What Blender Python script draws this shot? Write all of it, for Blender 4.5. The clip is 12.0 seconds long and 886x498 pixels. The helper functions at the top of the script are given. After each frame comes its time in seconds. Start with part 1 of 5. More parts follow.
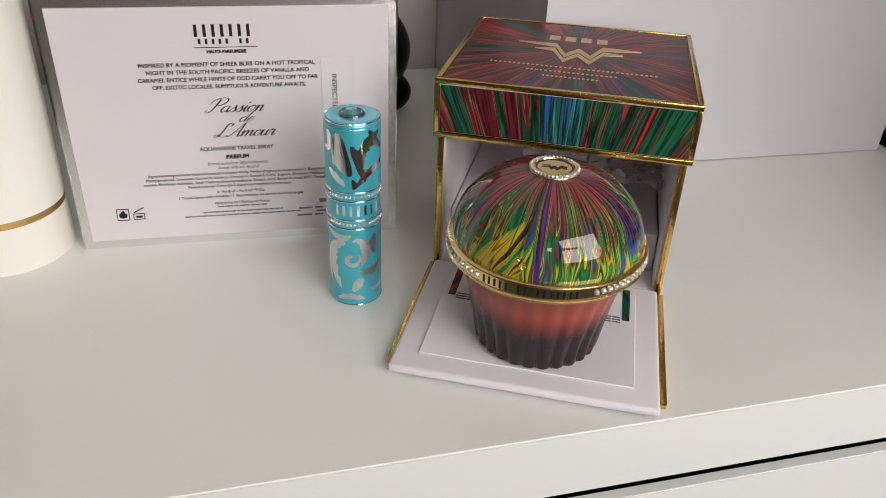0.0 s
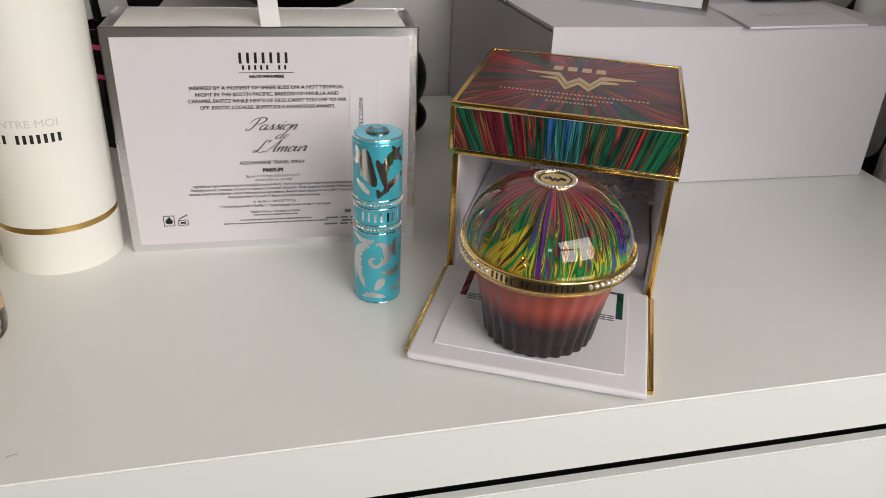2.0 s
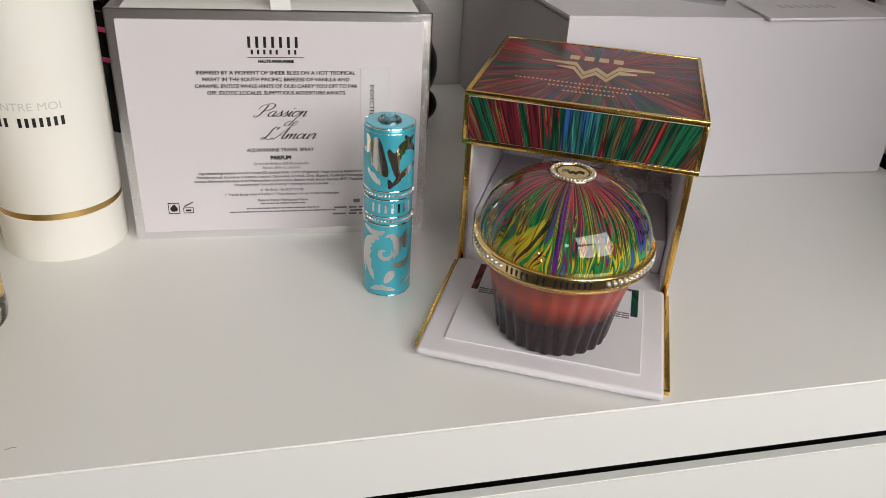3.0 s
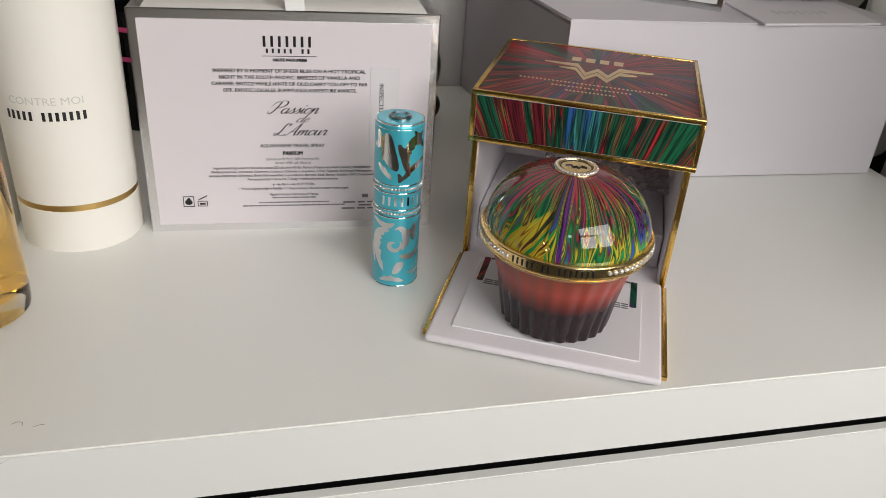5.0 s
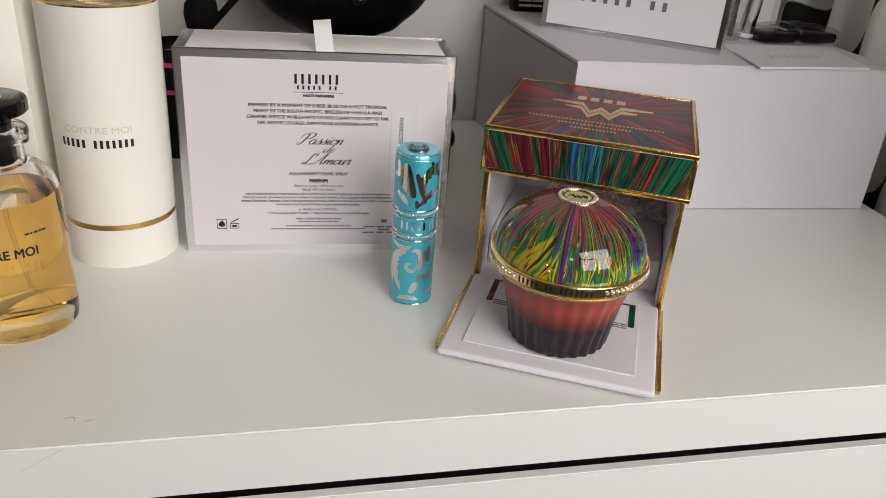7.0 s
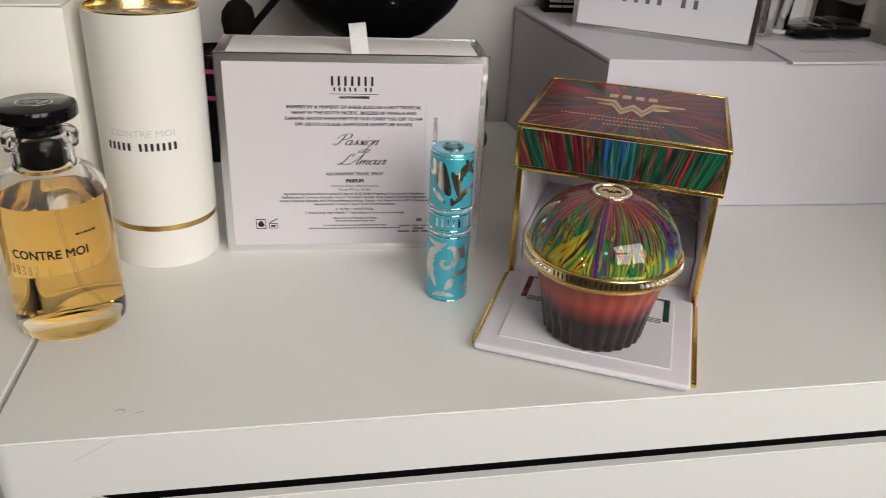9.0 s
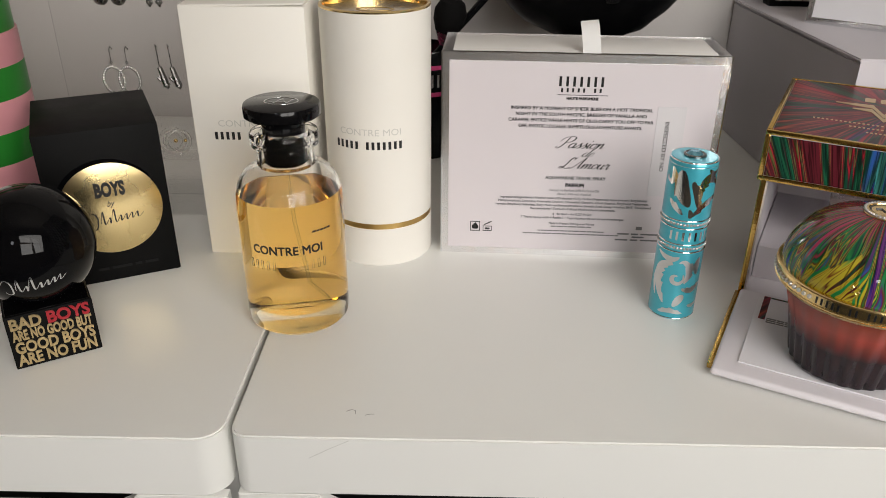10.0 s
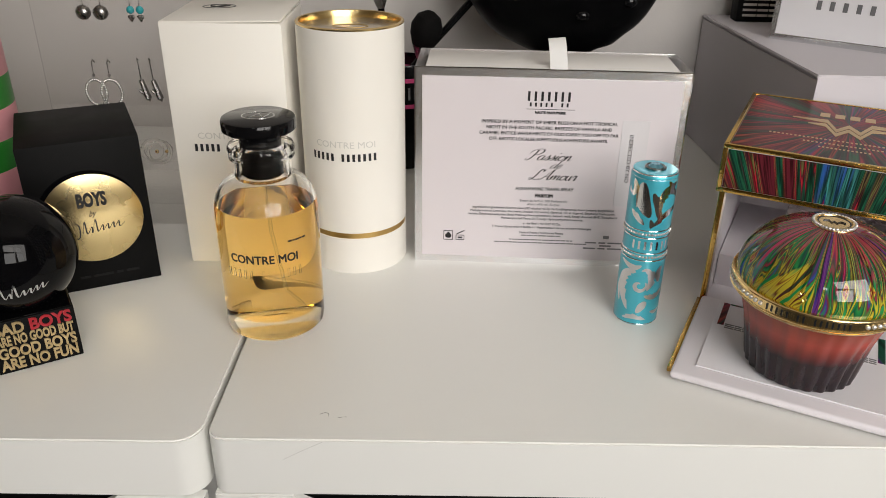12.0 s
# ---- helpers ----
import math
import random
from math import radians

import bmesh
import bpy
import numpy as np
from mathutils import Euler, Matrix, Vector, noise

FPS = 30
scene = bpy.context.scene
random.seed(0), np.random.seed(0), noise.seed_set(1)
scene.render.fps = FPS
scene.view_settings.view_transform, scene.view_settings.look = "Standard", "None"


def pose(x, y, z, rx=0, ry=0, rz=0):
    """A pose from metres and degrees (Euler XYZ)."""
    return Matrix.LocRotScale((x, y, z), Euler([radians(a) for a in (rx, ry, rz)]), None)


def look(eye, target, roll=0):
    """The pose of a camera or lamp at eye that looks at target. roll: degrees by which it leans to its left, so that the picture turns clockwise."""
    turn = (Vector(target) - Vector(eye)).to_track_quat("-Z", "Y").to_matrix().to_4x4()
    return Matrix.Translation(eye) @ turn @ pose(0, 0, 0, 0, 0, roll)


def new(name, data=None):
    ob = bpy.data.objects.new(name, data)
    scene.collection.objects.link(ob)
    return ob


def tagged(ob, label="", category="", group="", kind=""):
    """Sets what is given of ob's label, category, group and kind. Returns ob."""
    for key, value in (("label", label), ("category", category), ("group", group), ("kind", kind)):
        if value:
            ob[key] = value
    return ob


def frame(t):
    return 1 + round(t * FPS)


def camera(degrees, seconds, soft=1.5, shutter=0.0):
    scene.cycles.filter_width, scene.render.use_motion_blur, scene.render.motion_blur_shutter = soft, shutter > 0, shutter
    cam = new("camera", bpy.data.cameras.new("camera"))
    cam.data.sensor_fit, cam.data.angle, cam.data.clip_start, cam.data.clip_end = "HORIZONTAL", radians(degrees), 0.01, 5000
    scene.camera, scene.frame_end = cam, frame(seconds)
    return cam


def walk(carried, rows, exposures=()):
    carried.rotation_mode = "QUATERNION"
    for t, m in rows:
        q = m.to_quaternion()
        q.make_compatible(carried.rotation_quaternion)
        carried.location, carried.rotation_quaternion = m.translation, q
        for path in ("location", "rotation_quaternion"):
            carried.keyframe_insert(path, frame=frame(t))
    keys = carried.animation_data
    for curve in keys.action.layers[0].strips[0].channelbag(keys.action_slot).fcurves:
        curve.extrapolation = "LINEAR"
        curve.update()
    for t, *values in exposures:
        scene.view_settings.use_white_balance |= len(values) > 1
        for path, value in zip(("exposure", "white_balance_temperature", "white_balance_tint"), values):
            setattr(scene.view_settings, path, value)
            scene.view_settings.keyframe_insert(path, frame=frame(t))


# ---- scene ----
cam = camera(59.05, 12.0, soft=0.75, shutter=0.15)
PATH = [
    (0, (-0.0096, -0.0223, 0.9904), (0.4445, 1.6398, -0.0252), 2.38),
    (0.5, (-0.0213, -0.0431, 0.9976), (0.416, 1.6366, 0.0039), 2.58),
    (1, (-0.0258, -0.0572, 1.0013), (0.4185, 1.6331, 0.0291), 3.14),
    (1.5, (-0.0256, -0.066, 1.0015), (0.43, 1.6274, 0.0398), 3.20),
    (2, (-0.024, -0.0675, 1.0022), (0.4155, 1.6355, 0.0499), 2.75),
    (2.5, (-0.0246, -0.0623, 1.003), (0.406, 1.6384, 0.0427), 3.05),
    (3, (-0.0264, -0.0562, 0.9983), (0.4057, 1.635, 0.022), 3.59),
    (5, (-0.0372, -0.0725, 0.9999), (0.4092, 1.6219, 0.0357), 4.16),
    (5.5, (-0.0303, -0.079, 1.0006), (0.3948, 1.6257, 0.045), 3.68),
    (6, (-0.0313, -0.0806, 1.0005), (0.3851, 1.6302, 0.0519), 3.84),
    (6.5, (-0.0371, -0.0931, 1.0098), (0.3886, 1.6294, 0.0868), 4.49),
    (7, (-0.0459, -0.1072, 1.0127), (0.3721, 1.6315, 0.117), 4.53),
    (8.8, (-0.0415, -0.1124, 1.0114), (0.3425, 1.6333, 0.1141), 3.12),
    (9, (-0.0506, -0.1155, 1.0114), (0.2926, 1.6432, 0.123), 2.93),
    (9.5, (-0.0841, -0.1052, 1.0104), (0.03, 1.6796, 0.1152), 1.88),
    (10, (-0.094, -0.0906, 1.0096), (-0.126, 1.6876, 0.0947), 0.38),
    (10.5, (-0.0942, -0.0947, 1.0112), (-0.1332, 1.6774, 0.085), 0.38),
    (11, (-0.0876, -0.0962, 1.0133), (-0.1148, 1.6786, 0.0917), 0.34),
    (11.5, (-0.0869, -0.1063, 1.0169), (-0.1057, 1.6756, 0.1088), 0.57),
    (12, (-0.0852, -0.105, 1.0186), (-0.0826, 1.6812, 0.1189), 0.85),
]
walk(cam, [(t, look(eye, target, roll)) for t, eye, target, roll in PATH],
     [(0, 0.02, 6500, 10), (7.2, 0.0, 6500, 10), (9.0, -0.03, 6540, 10), (10.0, 0.04, 6620, 10.3), (12, 0.10, 6620, 10.3)])

# ---- light: a bright window behind the camera, daylight in a room with dimmed walls ----
world = bpy.data.worlds.new("sky")
world.use_nodes = True
scene.world = world
sky = world.node_tree.nodes.new("ShaderNodeTexSky")
sky.sky_type, sky.sun_disc = "NISHITA", False
sky.sun_elevation, sky.sun_rotation = radians(35), radians(150)
backg = world.node_tree.nodes["Background"]
backg.inputs["Strength"].default_value = 0.12
world.node_tree.links.new(sky.outputs[0], backg.inputs["Color"])


def area_lamp(name, eye, target, sx, sy, watts, colour):
    data = bpy.data.lights.new(name, "AREA")
    data.shape, data.size, data.size_y, data.energy, data.color = "RECTANGLE", sx, sy, watts, colour
    ob = new(name, data)
    ob.matrix_world = look(eye, target)
    return ob


area_lamp("window_daylight", (0.62, -1.13, 1.50), (0.21, 0.22, 0.93), 1.25, 1.10, 30.2, (1.0, 0.972, 0.935))
area_lamp("small_window_daylight", (-0.36, -1.17, 1.58), (0.1, 0.25, 0.85), 0.13, 0.15, 0.55, (0.93, 0.97, 1.0))


# ---- materials ----
def shader(name):
    m = bpy.data.materials.new(name)
    m.use_nodes = True
    return m, m.node_tree, m.node_tree.nodes["Principled BSDF"]


def node(nt, kind, **values):
    n = nt.nodes.new("ShaderNode" + kind)
    for key, value in values.items():
        n.inputs[key].default_value = value
    return n


def rgb(c):
    return (*c, 1.0)


def paint(name, c1, c2=None, rough=0.5, metal=0.0, scale=40.0, bump=0.1, fine=600.0, coat=0.0, spec=0.5, var=0.06):
    """A surface with cloudy variation between two colours, uneven gloss and fine relief."""
    m, nt, p = shader(name)
    c2 = c2 or tuple(v * 0.9 for v in c1)
    tc = node(nt, "TexCoord")
    n1 = node(nt, "TexNoise", Scale=scale, Detail=5.0)
    n2 = node(nt, "TexNoise", Scale=fine, Detail=3.0)
    mix = nt.nodes.new("ShaderNodeMix")
    mix.data_type = "RGBA"
    mix.inputs["A"].default_value, mix.inputs["B"].default_value = rgb(c1), rgb(c2)
    ru = node(nt, "MapRange")
    ru.inputs["To Min"].default_value, ru.inputs["To Max"].default_value = max(rough - var, 0.02), rough + var
    bp = node(nt, "Bump", Strength=bump, Distance=0.0004)
    L = nt.links.new
    L(tc.outputs["Object"], n1.inputs["Vector"]), L(tc.outputs["Object"], n2.inputs["Vector"])
    L(n1.outputs[0], mix.inputs["Factor"]), L(mix.outputs["Result"], p.inputs["Base Color"])
    L(n1.outputs[0], ru.inputs["Value"]), L(ru.outputs[0], p.inputs["Roughness"])
    L(n2.outputs[0], bp.inputs["Height"]), L(bp.outputs[0], p.inputs["Normal"])
    p.inputs["Metallic"].default_value = metal
    p.inputs["Coat Weight"].default_value = coat
    p.inputs["Coat Roughness"].default_value = 0.05
    p.inputs["Specular IOR Level"].default_value = spec
    return m


def clear(name, colour, ior=1.45, rough=0.0, plain=0.0):
    """Clear glass or liquid; plain is the share of light that goes straight through."""
    m, nt, p = shader(name)
    p.inputs["Base Color"].default_value = rgb(colour)
    p.inputs["Transmission Weight"].default_value, p.inputs["IOR"].default_value = 1.0, ior
    p.inputs["Roughness"].default_value = rough
    if plain:
        tr, mix = node(nt, "BsdfTransparent"), node(nt, "MixShader", Fac=plain)
        tr.inputs[0].default_value = rgb(colour)
        nt.links.new(p.outputs[0], mix.inputs[1]), nt.links.new(tr.outputs[0], mix.inputs[2])
        nt.links.new(mix.outputs[0], nt.nodes["Material Output"].inputs["Surface"])
    return m


def ramp(nt, stops, mode="LINEAR"):
    r = nt.nodes.new("ShaderNodeValToRGB")
    r.color_ramp.interpolation = mode
    e = r.color_ramp.elements
    while len(e) < len(stops):
        e.new(0.5)
    for el, (pos, c) in zip(e, stops):
        el.position, el.color = pos, rgb(c)
    return r


def maths(nt, op, a, b=None):
    n = nt.nodes.new("ShaderNodeMath")
    n.operation = op
    for k, v in enumerate((a, b)):
        if v is None:
            continue
        if isinstance(v, (int, float)):
            n.inputs[k].default_value = v
        else:
            nt.links.new(v, n.inputs[k])
    return n.outputs[0]


INK_RED, INK_GREEN, INK_DEEP = (0.42, 0.018, 0.03), (0.012, 0.12, 0.055), (0.05, 0.012, 0.02)
INK_OLIVE, INK_BLUE, INK_PINK = (0.16, 0.15, 0.045), (0.03, 0.09, 0.42), (0.55, 0.02, 0.16)


def streaks(name, axes, centre, freq, spread, seed, stops, hub=None, tilt=0.0):
    """Printed ink streaks that fan out from a point of the panel: axes names the panel's two axes, tilt shifts the inks from one side to the other."""
    m, nt, p = shader(name)
    tc, sep = node(nt, "TexCoord"), node(nt, "SeparateXYZ")
    L = nt.links.new
    L(tc.outputs["Object"], sep.inputs[0])
    u = maths(nt, "SUBTRACT", sep.outputs[axes[0]], centre[0])
    v = maths(nt, "SUBTRACT", sep.outputs[axes[1]], centre[1])
    rad = maths(nt, "SQRT", maths(nt, "ADD", maths(nt, "ADD", maths(nt, "MULTIPLY", u, u), maths(nt, "MULTIPLY", v, v)), 1e-7))
    com = node(nt, "CombineXYZ")
    L(maths(nt, "MULTIPLY", maths(nt, "DIVIDE", u, rad), freq), com.inputs[0]), L(maths(nt, "MULTIPLY", maths(nt, "DIVIDE", v, rad), freq), com.inputs[1])
    L(maths(nt, "ADD", maths(nt, "MULTIPLY", rad, spread), seed), com.inputs[2])
    broad = node(nt, "TexNoise", Scale=1.0, Detail=0.0, Distortion=0.2)
    finer = node(nt, "TexNoise", Scale=3.1, Detail=1.5)
    L(com.outputs[0], broad.inputs["Vector"]), L(com.outputs[0], finer.inputs["Vector"])
    both = maths(nt, "ADD", maths(nt, "MULTIPLY", broad.outputs[0], 0.74), maths(nt, "MULTIPLY", finer.outputs[0], 0.26))
    spreadout = maths(nt, "ADD", maths(nt, "MULTIPLY", maths(nt, "SUBTRACT", both, 0.5), 2.8), 0.5)
    if tilt:
        spreadout = maths(nt, "ADD", spreadout, maths(nt, "MULTIPLY", u, tilt))
    r = ramp(nt, stops)
    L(spreadout, r.inputs[0])
    out = r.outputs[0]
    if hub:
        r2 = ramp(nt, [(0.0, INK_BLUE), (0.25, (0.02, 0.16, 0.10)), (0.36, INK_PINK), (0.39, (0.03, 0.10, 0.30)), (0.43, INK_PINE), (0.46, INK_PINK), (0.49, (0.04, 0.14, 0.30)), (0.52, INK_PINE), (0.55, INK_PINK), (0.575, INK_DEEP), (0.61, INK_BLUE), (0.65, INK_PINE), (0.70, (0.06, 0.30, 0.30)), (0.82, (0.02, 0.10, 0.06)), (1.0, INK_BLUE)])
        L(spreadout, r2.inputs[0])
        near = maths(nt, "SUBTRACT", 1.15, maths(nt, "DIVIDE", maths(nt, "ABSOLUTE", u), hub))
        near = maths(nt, "MULTIPLY", near, 3.0)
        near.node.use_clamp = True
        hm_ = nt.nodes.new("ShaderNodeMix")
        hm_.data_type = "RGBA"
        L(near, hm_.inputs["Factor"]), L(out, hm_.inputs["A"]), L(r2.outputs[0], hm_.inputs["B"])
        out = hm_.outputs["Result"]
    lines = node(nt, "TexNoise", Scale=8.0, Detail=1.0)
    L(com.outputs[0], lines.inputs["Vector"])
    dark = ramp(nt, [(0.40, (0.22, 0.19, 0.19)), (0.53, (1, 1, 1))])
    L(lines.outputs[0], dark.inputs[0])
    mul = nt.nodes.new("ShaderNodeMix")
    mul.data_type, mul.blend_type = "RGBA", "MULTIPLY"
    mul.inputs["Factor"].default_value = 0.9
    L(out, mul.inputs["A"]), L(dark.outputs[0], mul.inputs["B"])
    L(mul.outputs["Result"], p.inputs["Base Color"])
    p.inputs["Roughness"].default_value = 0.34
    p.inputs["Specular IOR Level"].default_value = 0.3
    return m


BOX_INKS = [(0.0, INK_RED), (0.16, INK_DEEP), (0.26, INK_GREEN), (0.38, (0.006, 0.04, 0.025)), (0.46, INK_RED), (0.55, (0.2, 0.03, 0.04)),
            (0.62, INK_GREEN), (0.70, INK_OLIVE), (0.78, INK_PINK), (0.88, INK_BLUE), (1.0, INK_GREEN)]

INK_MAROON, INK_ORANGE, INK_PINE = (0.115, 0.013, 0.022), (0.40, 0.075, 0.035), (0.008, 0.075, 0.042)
TOP_INKS = [(0.0, INK_RED), (0.12, INK_MAROON), (0.20, (0.30, 0.015, 0.03)), (0.28, INK_MAROON), (0.34, INK_ORANGE), (0.40, (0.16, 0.015, 0.03)), (0.46, INK_PINE), (0.52, INK_DEEP), (0.57, (0.42, 0.02, 0.05)), (0.63, (0.12, 0.015, 0.05)),
            (0.70, INK_GREEN), (0.78, INK_DEEP), (0.86, INK_RED), (0.93, (0.06, 0.03, 0.16)), (1.0, INK_PINE)]
FRONT_INKS = [(0.0, INK_MAROON), (0.08, INK_MAROON), (0.11, INK_RED), (0.135, INK_DEEP), (0.16, INK_OLIVE), (0.20, (0.10, 0.09, 0.03)), (0.215, INK_RED), (0.24, INK_RED), (0.26, INK_MAROON), (0.33, (0.05, 0.014, 0.02)), (0.36, INK_OLIVE), (0.39, INK_DEEP),
              (0.43, INK_PINE), (0.50, INK_GREEN), (0.54, (0.005, 0.035, 0.025)), (0.60, INK_PINE), (0.66, (0.014, 0.12, 0.055)), (0.71, (0.005, 0.03, 0.02)), (0.76, INK_PINE), (0.80, INK_DEEP), (0.83, INK_RED), (0.855, INK_DEEP), (0.88, INK_OLIVE), (0.92, INK_DEEP), (0.95, INK_PINE), (1.0, INK_GREEN)]
white_lacquer = paint("white_lacquer", (0.83, 0.83, 0.795), (0.805, 0.805, 0.77), 0.32, scale=6, bump=0.04, fine=900)
white_carcass = paint("white_carcass", (0.74, 0.73, 0.70), rough=0.5)
recess_shade = paint("recess_shade", (0.02, 0.02, 0.02), rough=0.7)
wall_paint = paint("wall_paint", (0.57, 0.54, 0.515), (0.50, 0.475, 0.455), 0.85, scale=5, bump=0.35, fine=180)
# walls and frames out of view, coloured dark so glossy things mirror little light
dim_room = paint("dim_room_paint", (0.30, 0.25, 0.20), rough=0.9, scale=3)
ceiling_white = paint("ceiling_white", (0.80, 0.75, 0.68), rough=0.9, scale=3)
floor_oak = paint("floor_carpet", (0.075, 0.078, 0.085), (0.05, 0.052, 0.058), 0.9, scale=40, bump=0.6, fine=400)
card_white = paint("card_white", (0.82, 0.80, 0.77), (0.79, 0.77, 0.745), 0.55, scale=30, bump=0.12, fine=1500)
card_cool = paint("card_cool", (0.80, 0.785, 0.81), (0.77, 0.755, 0.78), 0.5, scale=30, bump=0.1, fine=1500)
cream_card = paint("cream_card", (0.84, 0.815, 0.755), (0.815, 0.785, 0.72), 0.5, scale=30, bump=0.12, fine=1500)
box_white = paint("box_white", (0.635, 0.604, 0.632), (0.61, 0.578, 0.606), 0.5, scale=14, bump=0.1, fine=1200)
lilac_white = paint("lilac_white", (0.775, 0.74, 0.77), (0.735, 0.70, 0.735), 0.55, scale=25, bump=0.15, fine=1300)
label_paper = paint("label_paper", (0.685, 0.637, 0.658), (0.66, 0.61, 0.63), 0.4, scale=22, bump=0.06, fine=1500)
sticker_clear = paint("sticker_clear", (0.71, 0.685, 0.70), rough=0.25)
ribbon_white = paint("ribbon_white", (0.82, 0.81, 0.79), rough=0.6, fine=2500, bump=0.5)
ink_black = paint("ink_black", (0.012, 0.012, 0.013), rough=0.35)
ink_grey = paint("ink_grey", (0.16, 0.16, 0.165), rough=0.5)
ink_soft = paint("ink_soft", (0.17, 0.165, 0.17), rough=0.5)
ink_pale = paint("ink_pale", (0.64, 0.622, 0.575), rough=0.5)
scuff_pale = paint("scuff_pale", (0.58, 0.57, 0.54), rough=0.5)
scuff_grey = paint("scuff_grey", (0.30, 0.29, 0.27), rough=0.6)
ink_red = paint("ink_red", (0.38, 0.013, 0.022), rough=0.4)
gold = paint("gold", (0.78, 0.52, 0.16), (0.70, 0.43, 0.11), 0.2, 1.0, scale=120, bump=0.5, fine=420)
gold_polished = paint("gold_polished", (0.90, 0.69, 0.34), (0.84, 0.61, 0.27), 0.23, 1.0, scale=80, bump=0.05)
gold_matt = paint("gold_matt", (0.62, 0.42, 0.16), (0.55, 0.36, 0.12), 0.38, 1.0, scale=90)
gold_brushed = paint("gold_brushed", (0.80, 0.64, 0.34), (0.72, 0.56, 0.27), 0.27, 1.0, scale=30, bump=0.1)
gold_pale = paint("gold_pale", (0.74, 0.66, 0.52), (0.66, 0.57, 0.42), 0.24, 0.8, scale=60, bump=0.15)
gold_print = paint("gold_print", (0.72, 0.53, 0.27), rough=0.3, metal=0.8)
silver = paint("silver", (0.82, 0.84, 0.85), (0.74, 0.76, 0.78), 0.12, 1.0, scale=200, bump=0.04)
chrome = paint("chrome", (0.86, 0.87, 0.88), rough=0.07, metal=1.0, var=0.02)
tarnished = paint("tarnished_silver", (0.36, 0.35, 0.34), (0.22, 0.21, 0.20), 0.28, 1.0, scale=300)
silver_leaf = paint("silver_leaf", (0.74, 0.75, 0.75), (0.62, 0.63, 0.64), 0.30, 1.0, scale=400, bump=0.1)
aqua_enamel = paint("aqua_enamel", (0.07, 0.49, 0.61), (0.06, 0.45, 0.57), 0.30, 0.35, scale=120, bump=0.05, coat=0.4)
black_plastic = paint("black_plastic", (0.004, 0.004, 0.0045), rough=0.12, scale=60, bump=0.03, spec=0.28)
black_lacquer = paint("black_lacquer", (0.003, 0.003, 0.0035), (0.002, 0.002, 0.0025), 0.03, scale=30, bump=0.0, var=0.02, spec=0.16)
black_card = paint("black_card", (0.0055, 0.0054, 0.0055), (0.004, 0.004, 0.004), 0.48, scale=60, bump=0.2, fine=1600, spec=0.08)
black_vinyl = paint("black_vinyl", (0.0022, 0.0022, 0.0026), rough=0.30, scale=40, bump=0.4, fine=160, spec=0.10)
black_hair = paint("black_bristle", (0.004, 0.0036, 0.0036), rough=0.8, fine=2500, bump=1.0, spec=0.12)
pink_print = paint("pink_print", (0.62, 0.06, 0.20), rough=0.4)
pink_stripe = paint("pink_stripe", (0.68, 0.30, 0.33), (0.62, 0.26, 0.29), 0.35, scale=40)
green_stripe = paint("green_stripe", (0.025, 0.23, 0.03), (0.02, 0.19, 0.025), 0.3, scale=40)
teal_bead = paint("teal_bead", (0.03, 0.33, 0.36), rough=0.25)
crystal = paint("crystal", (0.86, 0.84, 0.82), (0.6, 0.57, 0.52), 0.08, 0.55, scale=700)
pave = paint("pave_stone", (0.62, 0.60, 0.57), (0.25, 0.24, 0.22), 0.15, 0.6, scale=900)
aqua_gem = paint("aqua_gem", (0.30, 0.66, 0.78), (0.02, 0.12, 0.18), 0.04, 0.6, scale=420)
bottle_glass = clear("bottle_glass", (0.995, 0.995, 0.985), 1.31)
perfume = clear("amber_perfume", (1.0, 0.855, 0.55), 1.30, 0.0, 1.0)
acrylic = clear("acrylic", (0.985, 0.985, 0.985), 1.3, 0.02, 0.8)
film_thin = clear("thin_film", (0.97, 0.97, 0.97), 1.3, 0.1, 0.8)
film_clear = clear("plastic_film", (0.66, 0.58, 0.56), 1.45, 0.12, 0.25)
film_clear.node_tree.nodes["Principled BSDF"].inputs["Transmission Weight"].default_value = 0.6

# silver foil: mirror-smooth, crumpled and mottled towards one end of the sleeve
holo_foil, nt, p = shader("holographic_foil")
tc, n1, bp = node(nt, "TexCoord"), node(nt, "TexNoise", Scale=70.0, Detail=8.0, Roughness=0.7), node(nt, "Bump", Strength=0.5, Distance=0.0011)
hr = ramp(nt, [(0.3, (0.85, 0.84, 0.85)), (0.5, (0.88, 0.87, 0.88)), (0.64, (0.90, 0.84, 0.83)), (0.72, (0.88, 0.92, 0.92))])
sx, wear = node(nt, "SeparateXYZ"), node(nt, "MapRange")
wear.inputs["From Min"].default_value, wear.inputs["From Max"].default_value = 0.055, 0.086
wear.inputs["To Min"].default_value, wear.inputs["To Max"].default_value = 0.004, 0.9
nt.links.new(tc.outputs["Object"], sx.inputs[0]), nt.links.new(sx.outputs[0], wear.inputs["Value"]), nt.links.new(wear.outputs[0], bp.inputs["Strength"])
nt.links.new(tc.outputs["Object"], n1.inputs["Vector"]), nt.links.new(n1.outputs[0], hr.inputs[0])
nt.links.new(hr.outputs[0], p.inputs["Base Color"]), nt.links.new(n1.outputs[0], bp.inputs["Height"]), nt.links.new(bp.outputs[0], p.inputs["Normal"])
p.inputs["Roughness"].default_value = 0.27
p.inputs["Metallic"].default_value = 1.0

